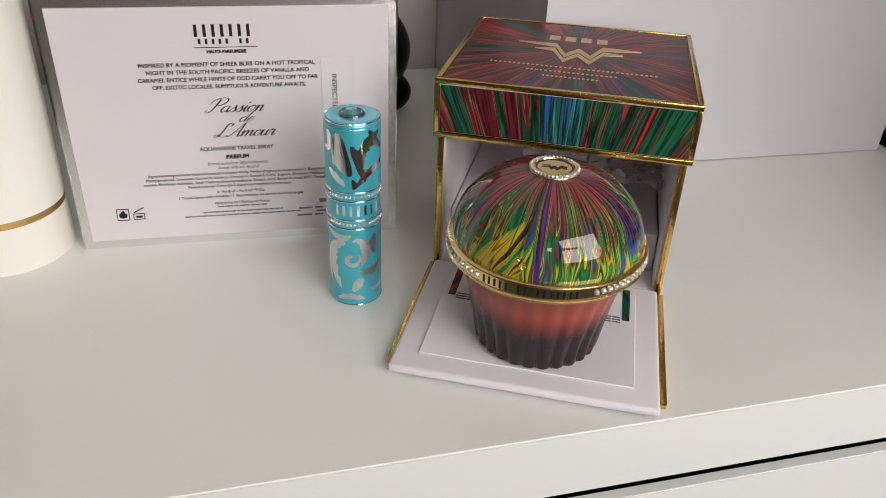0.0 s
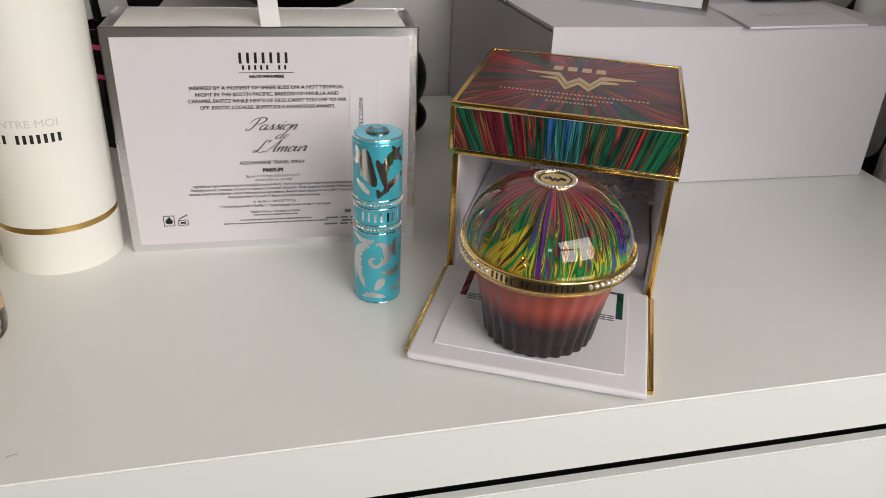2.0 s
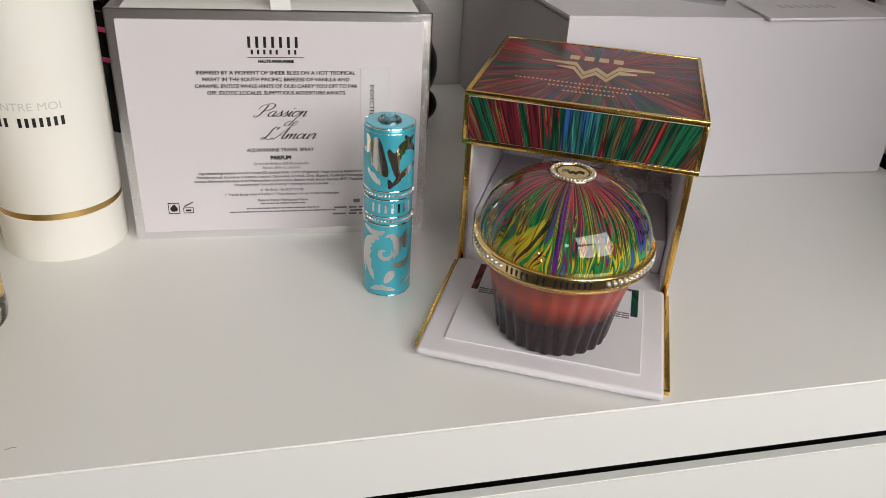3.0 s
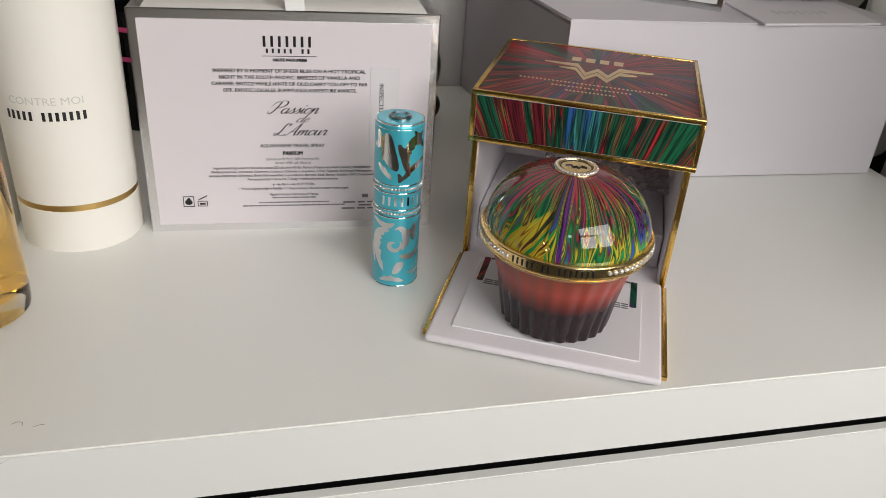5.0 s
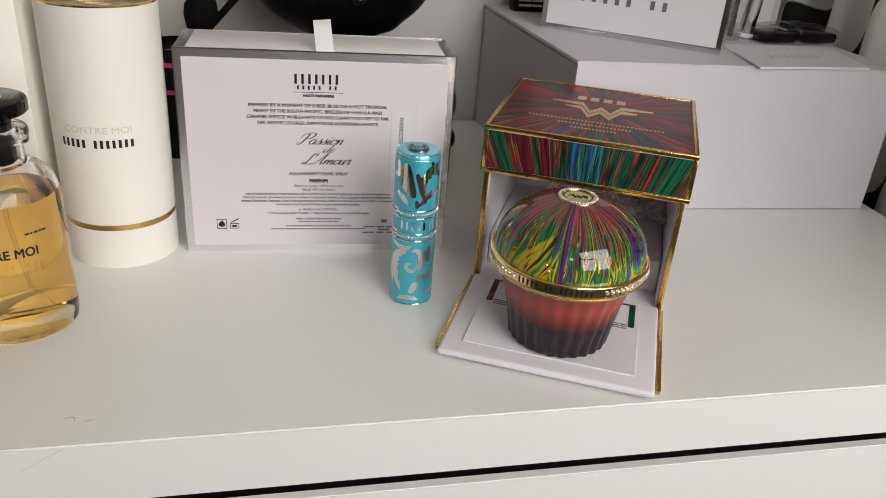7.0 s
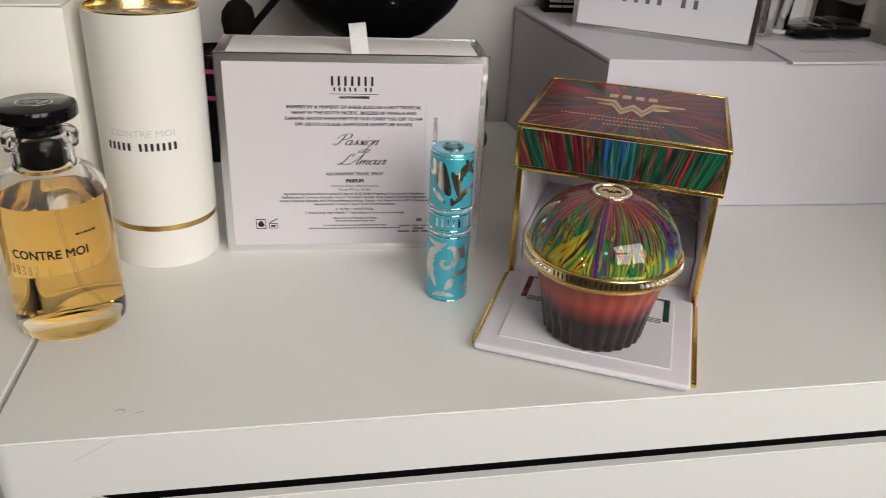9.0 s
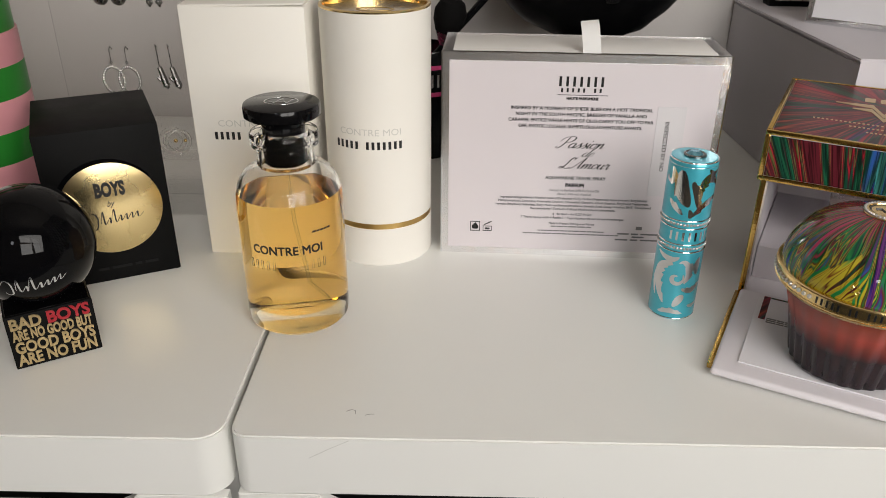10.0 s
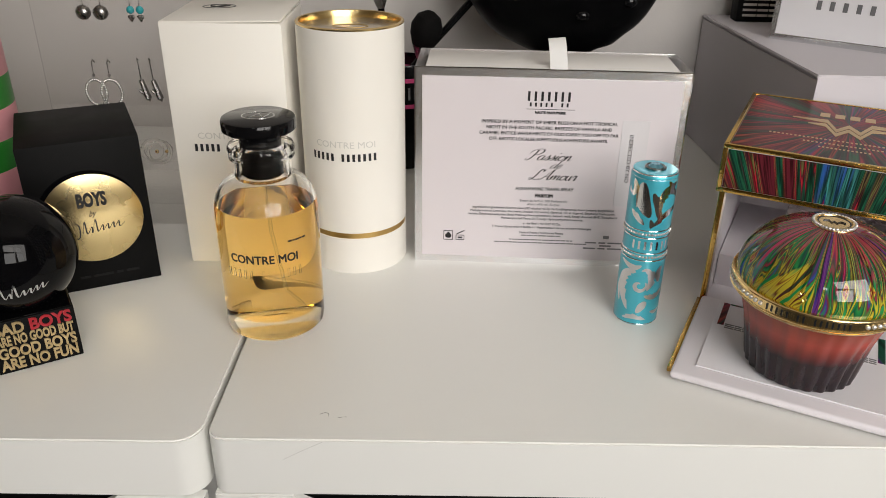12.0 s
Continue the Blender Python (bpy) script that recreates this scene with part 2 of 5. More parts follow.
# lacquered cup: plum at the foot, glowing red-orange higher up
cup_glass, nt, p = shader("ombre_cup_glass")
tc, sep, mr = node(nt, "TexCoord"), node(nt, "SeparateXYZ"), node(nt, "MapRange")
nt.links.new(tc.outputs["Object"], sep.inputs[0]), nt.links.new(sep.outputs[2], mr.inputs["Value"])
mr.inputs["From Min"].default_value, mr.inputs["From Max"].default_value = 0.0, 0.046
cr = ramp(nt, [(0.0, (0.012, 0.004, 0.007)), (0.42, (0.016, 0.004, 0.008)), (0.52, (0.12, 0.014, 0.013)), (0.72, (0.38, 0.056, 0.036)), (1.0, (0.25, 0.06, 0.034))])
nt.links.new(mr.outputs[0], cr.inputs[0]), nt.links.new(cr.outputs[0], p.inputs["Base Color"])
p.inputs["Roughness"].default_value, p.inputs["Coat Weight"].default_value, p.inputs["Coat Roughness"].default_value = 0.24, 0.0, 0.1
p.inputs["Subsurface Weight"].default_value = 0.55
p.inputs["Subsurface Radius"].default_value, p.inputs["Subsurface Scale"].default_value = (1.0, 0.25, 0.15), 0.010

# dome print: broad flame columns at the rim that split into fine streaks and meet in red rays at the crown
dome_print, nt, p = shader("dome_print")
tc, sep = node(nt, "TexCoord"), node(nt, "SeparateXYZ")
L = nt.links.new
L(tc.outputs["Object"], sep.inputs[0])
ang = maths(nt, "ARCTAN2", sep.outputs[0], maths(nt, "MULTIPLY", sep.outputs[1], -1.0))
hgt = sep.outputs[2]


def scaled(value, a, b):
    """The value taken from a..b to 0..1, clamped."""
    r = node(nt, "MapRange")
    L(value, r.inputs["Value"])
    r.inputs["From Min"].default_value, r.inputs["From Max"].default_value = a, b
    return r.outputs[0]


def blend(fac, a, b):
    n = nt.nodes.new("ShaderNodeMix")
    n.data_type = "RGBA"
    L(fac, n.inputs["Factor"]), L(a, n.inputs["A"]), L(b, n.inputs["B"])
    return n.outputs["Result"]


com = node(nt, "CombineXYZ")
L(maths(nt, "MULTIPLY", ang, 3.4), com.inputs[0]), L(maths(nt, "MULTIPLY", hgt, 55.0), com.inputs[1])
warp = node(nt, "TexNoise", Scale=1.2, Detail=0.0)
L(com.outputs[0], warp.inputs["Vector"])
bent = maths(nt, "ADD", ang, maths(nt, "MULTIPLY", maths(nt, "SUBTRACT", warp.outputs[0], 0.5), 0.11))


def stream(freq, rise, seed, detail=0.0):
    """Noise drawn out along the streaks."""
    c = node(nt, "CombineXYZ")
    L(maths(nt, "MULTIPLY", bent, freq), c.inputs[0]), L(maths(nt, "MULTIPLY", hgt, rise), c.inputs[1])
    c.inputs[2].default_value = seed
    n = node(nt, "TexNoise", Scale=1.0, Detail=detail)
    L(c.outputs[0], n.inputs["Vector"])
    return maths(nt, "SUBTRACT", n.outputs[0], 0.5)


broad_s, mid_s, fine_s = stream(8.5, 28.0, 2.3), stream(17.0, 26.0, 5.1), stream(36.0, 20.0, 8.8, 0.5)
rise = scaled(hgt, 0.003, 0.016)
val = maths(nt, "ADD", maths(nt, "ADD", maths(nt, "MULTIPLY", broad_s, 1.9), maths(nt, "MULTIPLY", mid_s, maths(nt, "ADD", maths(nt, "MULTIPLY", rise, 1.0), 0.15))), 0.5)
D_RED, LEAF, PINE, LIME = (0.10, 0.014, 0.012), (0.02, 0.21, 0.055), (0.006, 0.06, 0.032), (0.26, 0.30, 0.03)
low = ramp(nt, [(0.0, (0.05, 0.02, 0.17)), (0.14, INK_BLUE), (0.20, D_RED), (0.23, LEAF), (0.32, (0.03, 0.27, 0.08)), (0.335, D_RED), (0.36, (0.50, 0.42, 0.03)), (0.43, (0.40, 0.36, 0.03)), (0.445, D_RED), (0.47, PINE), (0.53, LEAF), (0.545, LIME),
                (0.57, (0.52, 0.44, 0.03)), (0.63, (0.46, 0.40, 0.03)), (0.645, D_RED), (0.68, LEAF), (0.76, PINE), (0.775, LIME), (0.80, LEAF), (0.88, (0.16, 0.02, 0.03)), (0.94, (0.05, 0.04, 0.22)), (1.0, LEAF)])
mid = ramp(nt, [(0.0, (0.10, 0.02, 0.14)), (0.18, PINE), (0.28, LEAF), (0.33, PINE), (0.37, LIME), (0.39, PINE), (0.44, (0.15, 0.015, 0.02)), (0.49, (0.012, 0.10, 0.05)), (0.54, (0.42, 0.33, 0.03)), (0.56, D_RED), (0.60, LEAF), (0.66, PINE),
                (0.70, (0.30, 0.02, 0.05)), (0.76, PINE), (0.82, LEAF), (0.90, (0.06, 0.03, 0.20)), (1.0, (0.02, 0.16, 0.12))])
top = ramp(nt, [(0.0, (0.12, 0.03, 0.16)), (0.20, (0.25, 0.015, 0.05)), (0.30, (0.46, 0.03, 0.045)), (0.38, PINE), (0.43, (0.40, 0.025, 0.05)), (0.49, (0.50, 0.05, 0.055)), (0.53, (0.015, 0.09, 0.05)), (0.57, (0.42, 0.025, 0.05)), (0.64, (0.14, 0.02, 0.06)), (0.70, PINE),
                (0.78, (0.48, 0.04, 0.08)), (0.86, (0.02, 0.12, 0.08)), (1.0, (0.42, 0.03, 0.10))])
for r_ in (low, mid, top):
    L(val, r_.inputs[0])
col = blend(scaled(maths(nt, "ADD", hgt, maths(nt, "MULTIPLY", mid_s, 0.022)), 0.0085, 0.0125), low.outputs[0], mid.outputs[0])
col = blend(scaled(maths(nt, "ADD", hgt, maths(nt, "ADD", maths(nt, "MULTIPLY", mid_s, 0.030), maths(nt, "MULTIPLY", broad_s, 0.022))), 0.0240, 0.0285), col, top.outputs[0])
# a leaning fan of yellow flames
lean = maths(nt, "ADD", maths(nt, "ADD", ang, 0.50), maths(nt, "MULTIPLY", hgt, -14.0))
c3 = node(nt, "CombineXYZ")
L(maths(nt, "ADD", maths(nt, "MULTIPLY", lean, 11.0), maths(nt, "MULTIPLY", broad_s, 0.8)), c3.inputs[0]), L(maths(nt, "MULTIPLY", hgt, 14.0), c3.inputs[1])
fan_n = node(nt, "TexNoise", Scale=1.0, Detail=0.0)
L(c3.outputs[0], fan_n.inputs["Vector"])
fan = ramp(nt, [(0.30, PINE), (0.36, D_RED), (0.39, (0.50, 0.40, 0.03)), (0.46, (0.44, 0.36, 0.03)), (0.475, D_RED), (0.50, (0.52, 0.43, 0.035)), (0.55, (0.42, 0.30, 0.03)), (0.565, (0.16, 0.03, 0.015)), (0.60, (0.50, 0.42, 0.03)), (0.66, LEAF)])
L(fan_n.outputs[0], fan.inputs[0])
inside = maths(nt, "SUBTRACT", 1.0, maths(nt, "ADD", maths(nt, "DIVIDE", maths(nt, "ABSOLUTE", lean), 0.36), maths(nt, "MULTIPLY", maths(nt, "MAXIMUM", maths(nt, "SUBTRACT", hgt, 0.006), 0.0), 62.0)))
col = blend(scaled(maths(nt, "ADD", inside, maths(nt, "MULTIPLY", mid_s, 0.7)), 0.0, 0.10), col, fan.outputs[0])
# eye-shaped flames in red and yellow, in pairs
for a_ in (0.29, 0.60, -1.02, -1.36, 1.9, 2.3, -2.2, -2.7):
    eye_in = maths(nt, "SUBTRACT", 1.0, maths(nt, "ADD", maths(nt, "DIVIDE", maths(nt, "ABSOLUTE", maths(nt, "SUBTRACT", ang, a_)), 0.062), maths(nt, "DIVIDE", maths(nt, "ABSOLUTE", maths(nt, "SUBTRACT", hgt, 0.0128)), 0.0052)))
    e_ = node(nt, "MapRange")
    L(maths(nt, "ADD", eye_in, maths(nt, "MULTIPLY", fine_s, 1.2)), e_.inputs["Value"])
    r_ = ramp(nt, [(0.0, LIME), (0.25, (0.55, 0.42, 0.04)), (0.45, (0.40, 0.05, 0.03)), (0.70, D_RED), (0.85, (0.50, 0.30, 0.04)), (1.0, (0.45, 0.05, 0.04))])
    L(e_.outputs[0], r_.inputs[0])
    col = blend(scaled(eye_in, 0.0, 0.12), col, r_.outputs[0])
# a violet-blue ray from crown to rim
violet = ramp(nt, [(0.25, (0.03, 0.05, 0.30)), (0.45, (0.14, 0.02, 0.16)), (0.55, (0.05, 0.02, 0.12)), (0.75, (0.14, 0.03, 0.16))])
L(maths(nt, "ADD", fine_s, 0.5), violet.inputs[0])
ray = maths(nt, "SUBTRACT", 1.0, maths(nt, "DIVIDE", maths(nt, "ABSOLUTE", maths(nt, "SUBTRACT", ang, 0.01)), 0.040))
col = blend(scaled(maths(nt, "ADD", ray, maths(nt, "MULTIPLY", mid_s, 1.2)), 0.1, 0.3), col, violet.outputs[0])
dk = ramp(nt, [(0.36, (0.16, 0.12, 0.12)), (0.44, (1, 1, 1))])
L(maths(nt, "ADD", maths(nt, "MULTIPLY", fine_s, 1.0), 0.5), dk.inputs[0])
mm = nt.nodes.new("ShaderNodeMix")
mm.data_type, mm.blend_type = "RGBA", "MULTIPLY"
L(maths(nt, "MULTIPLY", scaled(hgt, 0.004, 0.012), 0.8), mm.inputs["Factor"])
L(col, mm.inputs["A"]), L(dk.outputs[0], mm.inputs["B"]), L(mm.outputs["Result"], p.inputs["Base Color"])
p.inputs["Roughness"].default_value, p.inputs["Coat Weight"].default_value, p.inputs["Coat Roughness"].default_value = 0.05, 0.0, 0.02

# zebra cloth
zebra, nt, p = shader("zebra_cloth")
tc, wv = node(nt, "TexCoord"), node(nt, "TexWave", Scale=6.0, Distortion=5.0, Detail=1.0)
wv.bands_direction = "DIAGONAL"
wv.inputs["Detail Scale"].default_value = 0.7
zr = ramp(nt, [(0.74, (0.72, 0.70, 0.66)), (0.79, (0.015, 0.014, 0.014))])
zn, zb = node(nt, "TexNoise", Scale=900.0), node(nt, "Bump", Strength=0.6, Distance=0.0005)
nt.links.new(tc.outputs["Object"], wv.inputs["Vector"]), nt.links.new(wv.outputs[0], zr.inputs[0]), nt.links.new(zr.outputs[0], p.inputs["Base Color"])
nt.links.new(tc.outputs["Object"], zn.inputs["Vector"]), nt.links.new(zn.outputs[0], zb.inputs["Height"]), nt.links.new(zb.outputs[0], p.inputs["Normal"])
p.inputs["Roughness"].default_value = 0.9


# ---- building helpers ----
def thing(name, label, category, m=None, group="", kind=""):
    ob = new(name)
    ob.empty_display_size = 0.01
    ob.matrix_world = m or Matrix()
    return tagged(ob, label, category, group, kind)


def part(name, bm, material, parent=None, label="", smooth=True, m=None):
    me = bpy.data.meshes.new(name)
    bm.to_mesh(me)
    bm.free()
    me.materials.append(material)
    if smooth:
        for f in me.polygons:
            f.use_smooth = True
        me.set_sharp_from_angle(angle=radians(32))
    ob = new(name, me)
    ob.parent = parent
    if m:
        ob.matrix_basis = m
    return tagged(ob, label)


def share(ob, m, parent):
    """One more object on the same mesh."""
    o = new(ob.name, ob.data)
    o.parent, o.matrix_basis = parent, m
    return o


def merge(*bms):
    out = bmesh.new()
    for b in bms:
        me = bpy.data.meshes.new("t")
        b.to_mesh(me)
        b.free()
        out.from_mesh(me)
        bpy.data.meshes.remove(me)
    return out


def moved(bm, m):
    bmesh.ops.transform(bm, matrix=m, verts=bm.verts)
    return bm


def block(x0, x1, y0, y1, z0, z1, bevel=0.0, seg=2):
    bm = bmesh.new()
    bmesh.ops.create_cube(bm, size=1)
    moved(bm, Matrix.Translation(((x0 + x1) / 2, (y0 + y1) / 2, (z0 + z1) / 2)) @ Matrix.Diagonal((x1 - x0, y1 - y0, z1 - z0, 1)))
    if bevel:
        bmesh.ops.bevel(bm, geom=bm.edges[:], offset=bevel, segments=seg, affect="EDGES", profile=0.5)
    return bm


def slab(points, z0, z1, bevel=0.0):
    """An upright prism over a plan outline."""
    bm = bmesh.new()
    low = [bm.verts.new((x, y, z0)) for x, y in points]
    face = bm.faces.new(low)
    up = bmesh.ops.extrude_face_region(bm, geom=[face])
    moved_v = [v for v in up["geom"] if isinstance(v, bmesh.types.BMVert)]
    for v in moved_v:
        v.co.z = z1
    bmesh.ops.recalc_face_normals(bm, faces=bm.faces[:])
    if bevel:
        rim = [e for e in bm.edges if abs(e.verts[0].co.z - e.verts[1].co.z) < 1e-7]
        bmesh.ops.bevel(bm, geom=rim, offset=bevel, segments=2, affect="EDGES")
    return bm


def lathe(profile, n=64, flute=None):
    """A surface turned round z from (radius, height) pairs; flute(angle, height) scales the radius."""
    bm = bmesh.new()
    rings = []
    for r, z in profile:
        ring = []
        for k in range(n):
            a = 2 * math.pi * k / n
            q = r * (flute(a, z) if flute else 1)
            ring.append(bm.verts.new((q * math.sin(a), -q * math.cos(a), z)))
        rings.append(ring)
    for a, b in zip(rings, rings[1:]):
        for k in range(n):
            bm.faces.new((a[k], a[(k + 1) % n], b[(k + 1) % n], b[k]))
    if profile[0][0] > 1e-6:
        bm.faces.new(rings[0][::-1])
    if profile[-1][0] > 1e-6:
        bm.faces.new(rings[-1])
    bmesh.ops.remove_doubles(bm, verts=bm.verts[:], dist=1e-7)
    bmesh.ops.recalc_face_normals(bm, faces=bm.faces[:])
    return bm


def ring(r, thick, n=64, m=12):
    bm = bmesh.new()
    loops = []
    for k in range(n):
        a = 2 * math.pi * k / n
        loops.append([bm.verts.new(((r + thick * math.cos(b)) * math.sin(a), -(r + thick * math.cos(b)) * math.cos(a), thick * math.sin(b)))
                      for b in (2 * math.pi * j / m for j in range(m))])
    for k in range(n):
        for j in range(m):
            bm.faces.new((loops[k][j], loops[(k + 1) % n][j], loops[(k + 1) % n][(j + 1) % m], loops[k][(j + 1) % m]))
    bmesh.ops.recalc_face_normals(bm, faces=bm.faces[:])
    return bm


def tube(points, r, n=8):
    """A round rod along points, or tapered with one radius a point."""
    bm = bmesh.new()
    pts = [Vector(q) for q in points]
    rs = r if isinstance(r, (list, tuple)) else [r] * len(pts)
    rows = []
    for k, q in enumerate(pts):
        d = (pts[min(k + 1, len(pts) - 1)] - pts[max(k - 1, 0)]).normalized()
        m = d.to_track_quat("Z", "Y").to_matrix()
        rows.append([bm.verts.new(q + m @ Vector((rs[k] * math.cos(a), rs[k] * math.sin(a), 0))) for a in (2 * math.pi * j / n for j in range(n))])
    for a, b in zip(rows, rows[1:]):
        for j in range(n):
            bm.faces.new((a[j], a[(j + 1) % n], b[(j + 1) % n], b[j]))
    bm.faces.new(rows[0][::-1]), bm.faces.new(rows[-1])
    bmesh.ops.recalc_face_normals(bm, faces=bm.faces[:])
    return bm


def ball(r, sx=1, sy=1, sz=1, u=32, v=20):
    bm = bmesh.new()
    bmesh.ops.create_uvsphere(bm, u_segments=u, v_segments=v, radius=r)
    return moved(bm, Matrix.Diagonal((sx, sy, sz, 1)))


def lettering(lines, size, width=None, depth=0.00012, shear=0.0, bold=0.0, align="CENTER", spacing=1.0):
    """Built-in-font letters standing in the x-z plane, facing -y, with their middle at the origin."""
    cu = bpy.data.curves.new("t", "FONT")
    cu.body, cu.size, cu.align_x, cu.align_y = lines, size, align, "CENTER"
    cu.extrude, cu.shear, cu.offset, cu.space_character = depth, shear, bold, spacing
    cu.resolution_u = 3
    ob = new("t", cu)
    bpy.context.view_layer.update()
    me = bpy.data.meshes.new_from_object(ob.evaluated_get(bpy.context.evaluated_depsgraph_get()))
    bpy.data.objects.remove(ob)
    bm = bmesh.new()
    bm.from_mesh(me)
    bpy.data.meshes.remove(me), bpy.data.curves.remove(cu)
    moved(bm, pose(0, 0, 0, 90))
    if width:
        xs = [v.co.x for v in bm.verts]
        k = width / (max(xs) - min(xs))
        moved(bm, Matrix.Diagonal((k, 1, 1, 1)))
    return bm


def heavy(bm, d):
    """The same letters with strokes thicker by d."""
    return merge(*[moved(bm.copy(), Matrix.Translation((dx * d, -0.00002 * k, dz * d))) for k, (dx, dz) in enumerate(((-0.5, -0.4), (0.5, -0.4), (-0.5, 0.4), (0.5, 0.4)))])


def bars(words, w, h, depth=0.00012, gap=0.35):
    """A row of plain bars, one for each word length given, w wide in all, h high, facing -y."""
    total = sum(words) + gap * (len(words) - 1)
    k, x, out = w / total, -w / 2, []
    for n in words:
        out.append(block(x, x + n * k, -depth, depth, -h / 2, h / 2))
        x += (n + gap) * k
    return merge(*out)


def mark_row(count, w, h, skip=(), depth=0.00012, thin=0.34):
    """A brand line as a row of plain upright blocks."""
    step = w / count
    return merge(*[block(-w / 2 + step * k, -w / 2 + step * (k + thin), -depth, depth, -h / 2, h / 2) for k in range(count) if k not in skip])


def wrapped(bm, radius, turn=0.0):
    """Bends what faces -y round an upright cylinder."""
    for v in bm.verts:
        a, d = v.co.x / radius + turn, radius - v.co.y
        v.co = Vector((d * math.sin(a), -d * math.cos(a), v.co.z))
    return bm


def subdivided(bm, cuts=3):
    bmesh.ops.subdivide_edges(bm, edges=bm.edges[:], cuts=cuts, use_grid_fill=True)
    return bm


def leaf(cx, cz, length, width, turn, bend, n=10):
    """A curved leaf outline in the x-z plane."""
    bm = bmesh.new()
    rows = []
    for k in range(n + 1):
        s = k / n
        a = turn + bend * s
        x = cx + length * s * math.cos(turn + bend * s * 0.5)
        z = cz + length * s * math.sin(turn + bend * s * 0.5)
        w = width * math.sin(math.pi * min(1, s * 0.92 + 0.06)) ** 0.8 / 2
        rows.append([bm.verts.new((x - w * j * math.sin(a), -0.00008, z + w * j * math.cos(a))) for j in (-1, 1)])
    for a, b in zip(rows, rows[1:]):
        bm.faces.new((a[0], b[0], b[1], a[1]))
    return bm


def scroll(cx, cz, r0, r1, a0, a1, w, n=26):
    """A spiral tendril in the x-z plane, thin at both ends."""
    bm = bmesh.new()
    rows = []
    for k in range(n + 1):
        s = k / n
        a, r = a0 + (a1 - a0) * s, r0 + (r1 - r0) * s
        h = w * (0.25 + 0.75 * math.sin(math.pi * s)) / 2
        rows.append([bm.verts.new((cx + (r + j * h) * math.cos(a), -0.00008, cz + (r + j * h) * math.sin(a))) for j in (-1, 1)])
    for a, b in zip(rows, rows[1:]):
        bm.faces.new((a[0], b[0], b[1], a[1]))
    return bm


PEN = {
    "P": (1.45, ((0.7, 2.1), (0.62, 1.2), (0.45, 0.3), (0.12, -0.05), (-0.2, 0.12), (-0.08, 0.4)), ((-0.15, 1.3), (0.0, 1.9), (0.7, 2.3), (1.4, 2.2), (1.55, 1.7), (1.2, 1.2), (0.65, 1.1))),
    "a": (1.0, ((0.75, 0.85), (0.45, 1.0), (0.12, 0.7), (0.08, 0.3), (0.3, 0.0), (0.6, 0.25), (0.8, 0.95), (0.72, 0.3), (0.85, 0.0), (1.1, 0.25))),
    "s": (0.72, ((-0.1, 0.1), (0.35, 0.7), (0.45, 1.08), (0.5, 0.75), (0.62, 0.35), (0.4, 0.0), (0.1, 0.12))),
    "i": (0.5, ((0.0, 0.3), (0.25, 0.98), (0.18, 0.3), (0.3, 0.0), (0.55, 0.25)), ((0.30, 1.55), (0.27, 1.40))),
    "o": (0.85, ((0.5, 1.0), (0.15, 0.8), (0.05, 0.35), (0.3, 0.0), (0.65, 0.2), (0.75, 0.65), (0.5, 1.0), (0.7, 0.85), (1.0, 0.9))),
    "n": (1.0, ((0.0, 0.5), (0.18, 1.0), (0.15, 0.0)), ((0.15, 0.1), (0.4, 0.8), (0.62, 1.0), (0.7, 0.75), (0.66, 0.2), (0.8, 0.0), (1.05, 0.25))),
    "d": (1.0, ((0.75, 0.85), (0.45, 1.0), (0.12, 0.7), (0.08, 0.3), (0.3, 0.0), (0.6, 0.25), (0.85, 1.1), (0.92, 2.1), (0.82, 1.2), (0.74, 0.3), (0.86, 0.0), (1.1, 0.25))),
    "e": (0.75, ((0.1, 0.45), (0.5, 0.6), (0.65, 0.85), (0.42, 1.02), (0.1, 0.65), (0.12, 0.2), (0.4, 0.0), (0.75, 0.3))),
    "L": (1.3, ((1.35, 1.95), (1.05, 2.3), (0.72, 1.9), (0.65, 1.0), (0.4, 0.2), (0.05, -0.02), (-0.2, 0.25), (0.1, 0.4), (0.6, 0.1), (1.1, -0.05), (1.4, 0.3))),
    "'": (0.35, ((0.15, 2.25), (0.0, 1.75))),
    "A": (1.5, ((-0.3, 0.25), (0.05, 0.0), (0.5, 0.8), (1.2, 2.25), (1.15, 1.2), (1.12, 0.3), (1.25, 0.0), (1.5, 0.25)), ((0.4, 0.72), (1.2, 0.85))),
    "m": (1.6, ((0.0, 0.5), (0.18, 1.0), (0.15, 0.0)), ((0.15, 0.1), (0.4, 0.8), (0.62, 1.0), (0.7, 0.75), (0.66, 0.0)), ((0.68, 0.1), (0.95, 0.8), (1.17, 1.0), (1.25, 0.75), (1.21, 0.2), (1.36, 0.0), (1.6, 0.25))),
    "u": (1.0, ((0.0, 0.6), (0.17, 1.0), (0.1, 0.3), (0.3, 0.0), (0.6, 0.3), (0.75, 1.0), (0.68, 0.3), (0.8, 0.0), (1.05, 0.25))),
    "r": (0.8, ((0.0, 0.5), (0.2, 1.1), (0.3, 0.9), (0.58, 0.95), (0.5, 0.4), (0.6, 0.0), (0.9, 0.3))),
}


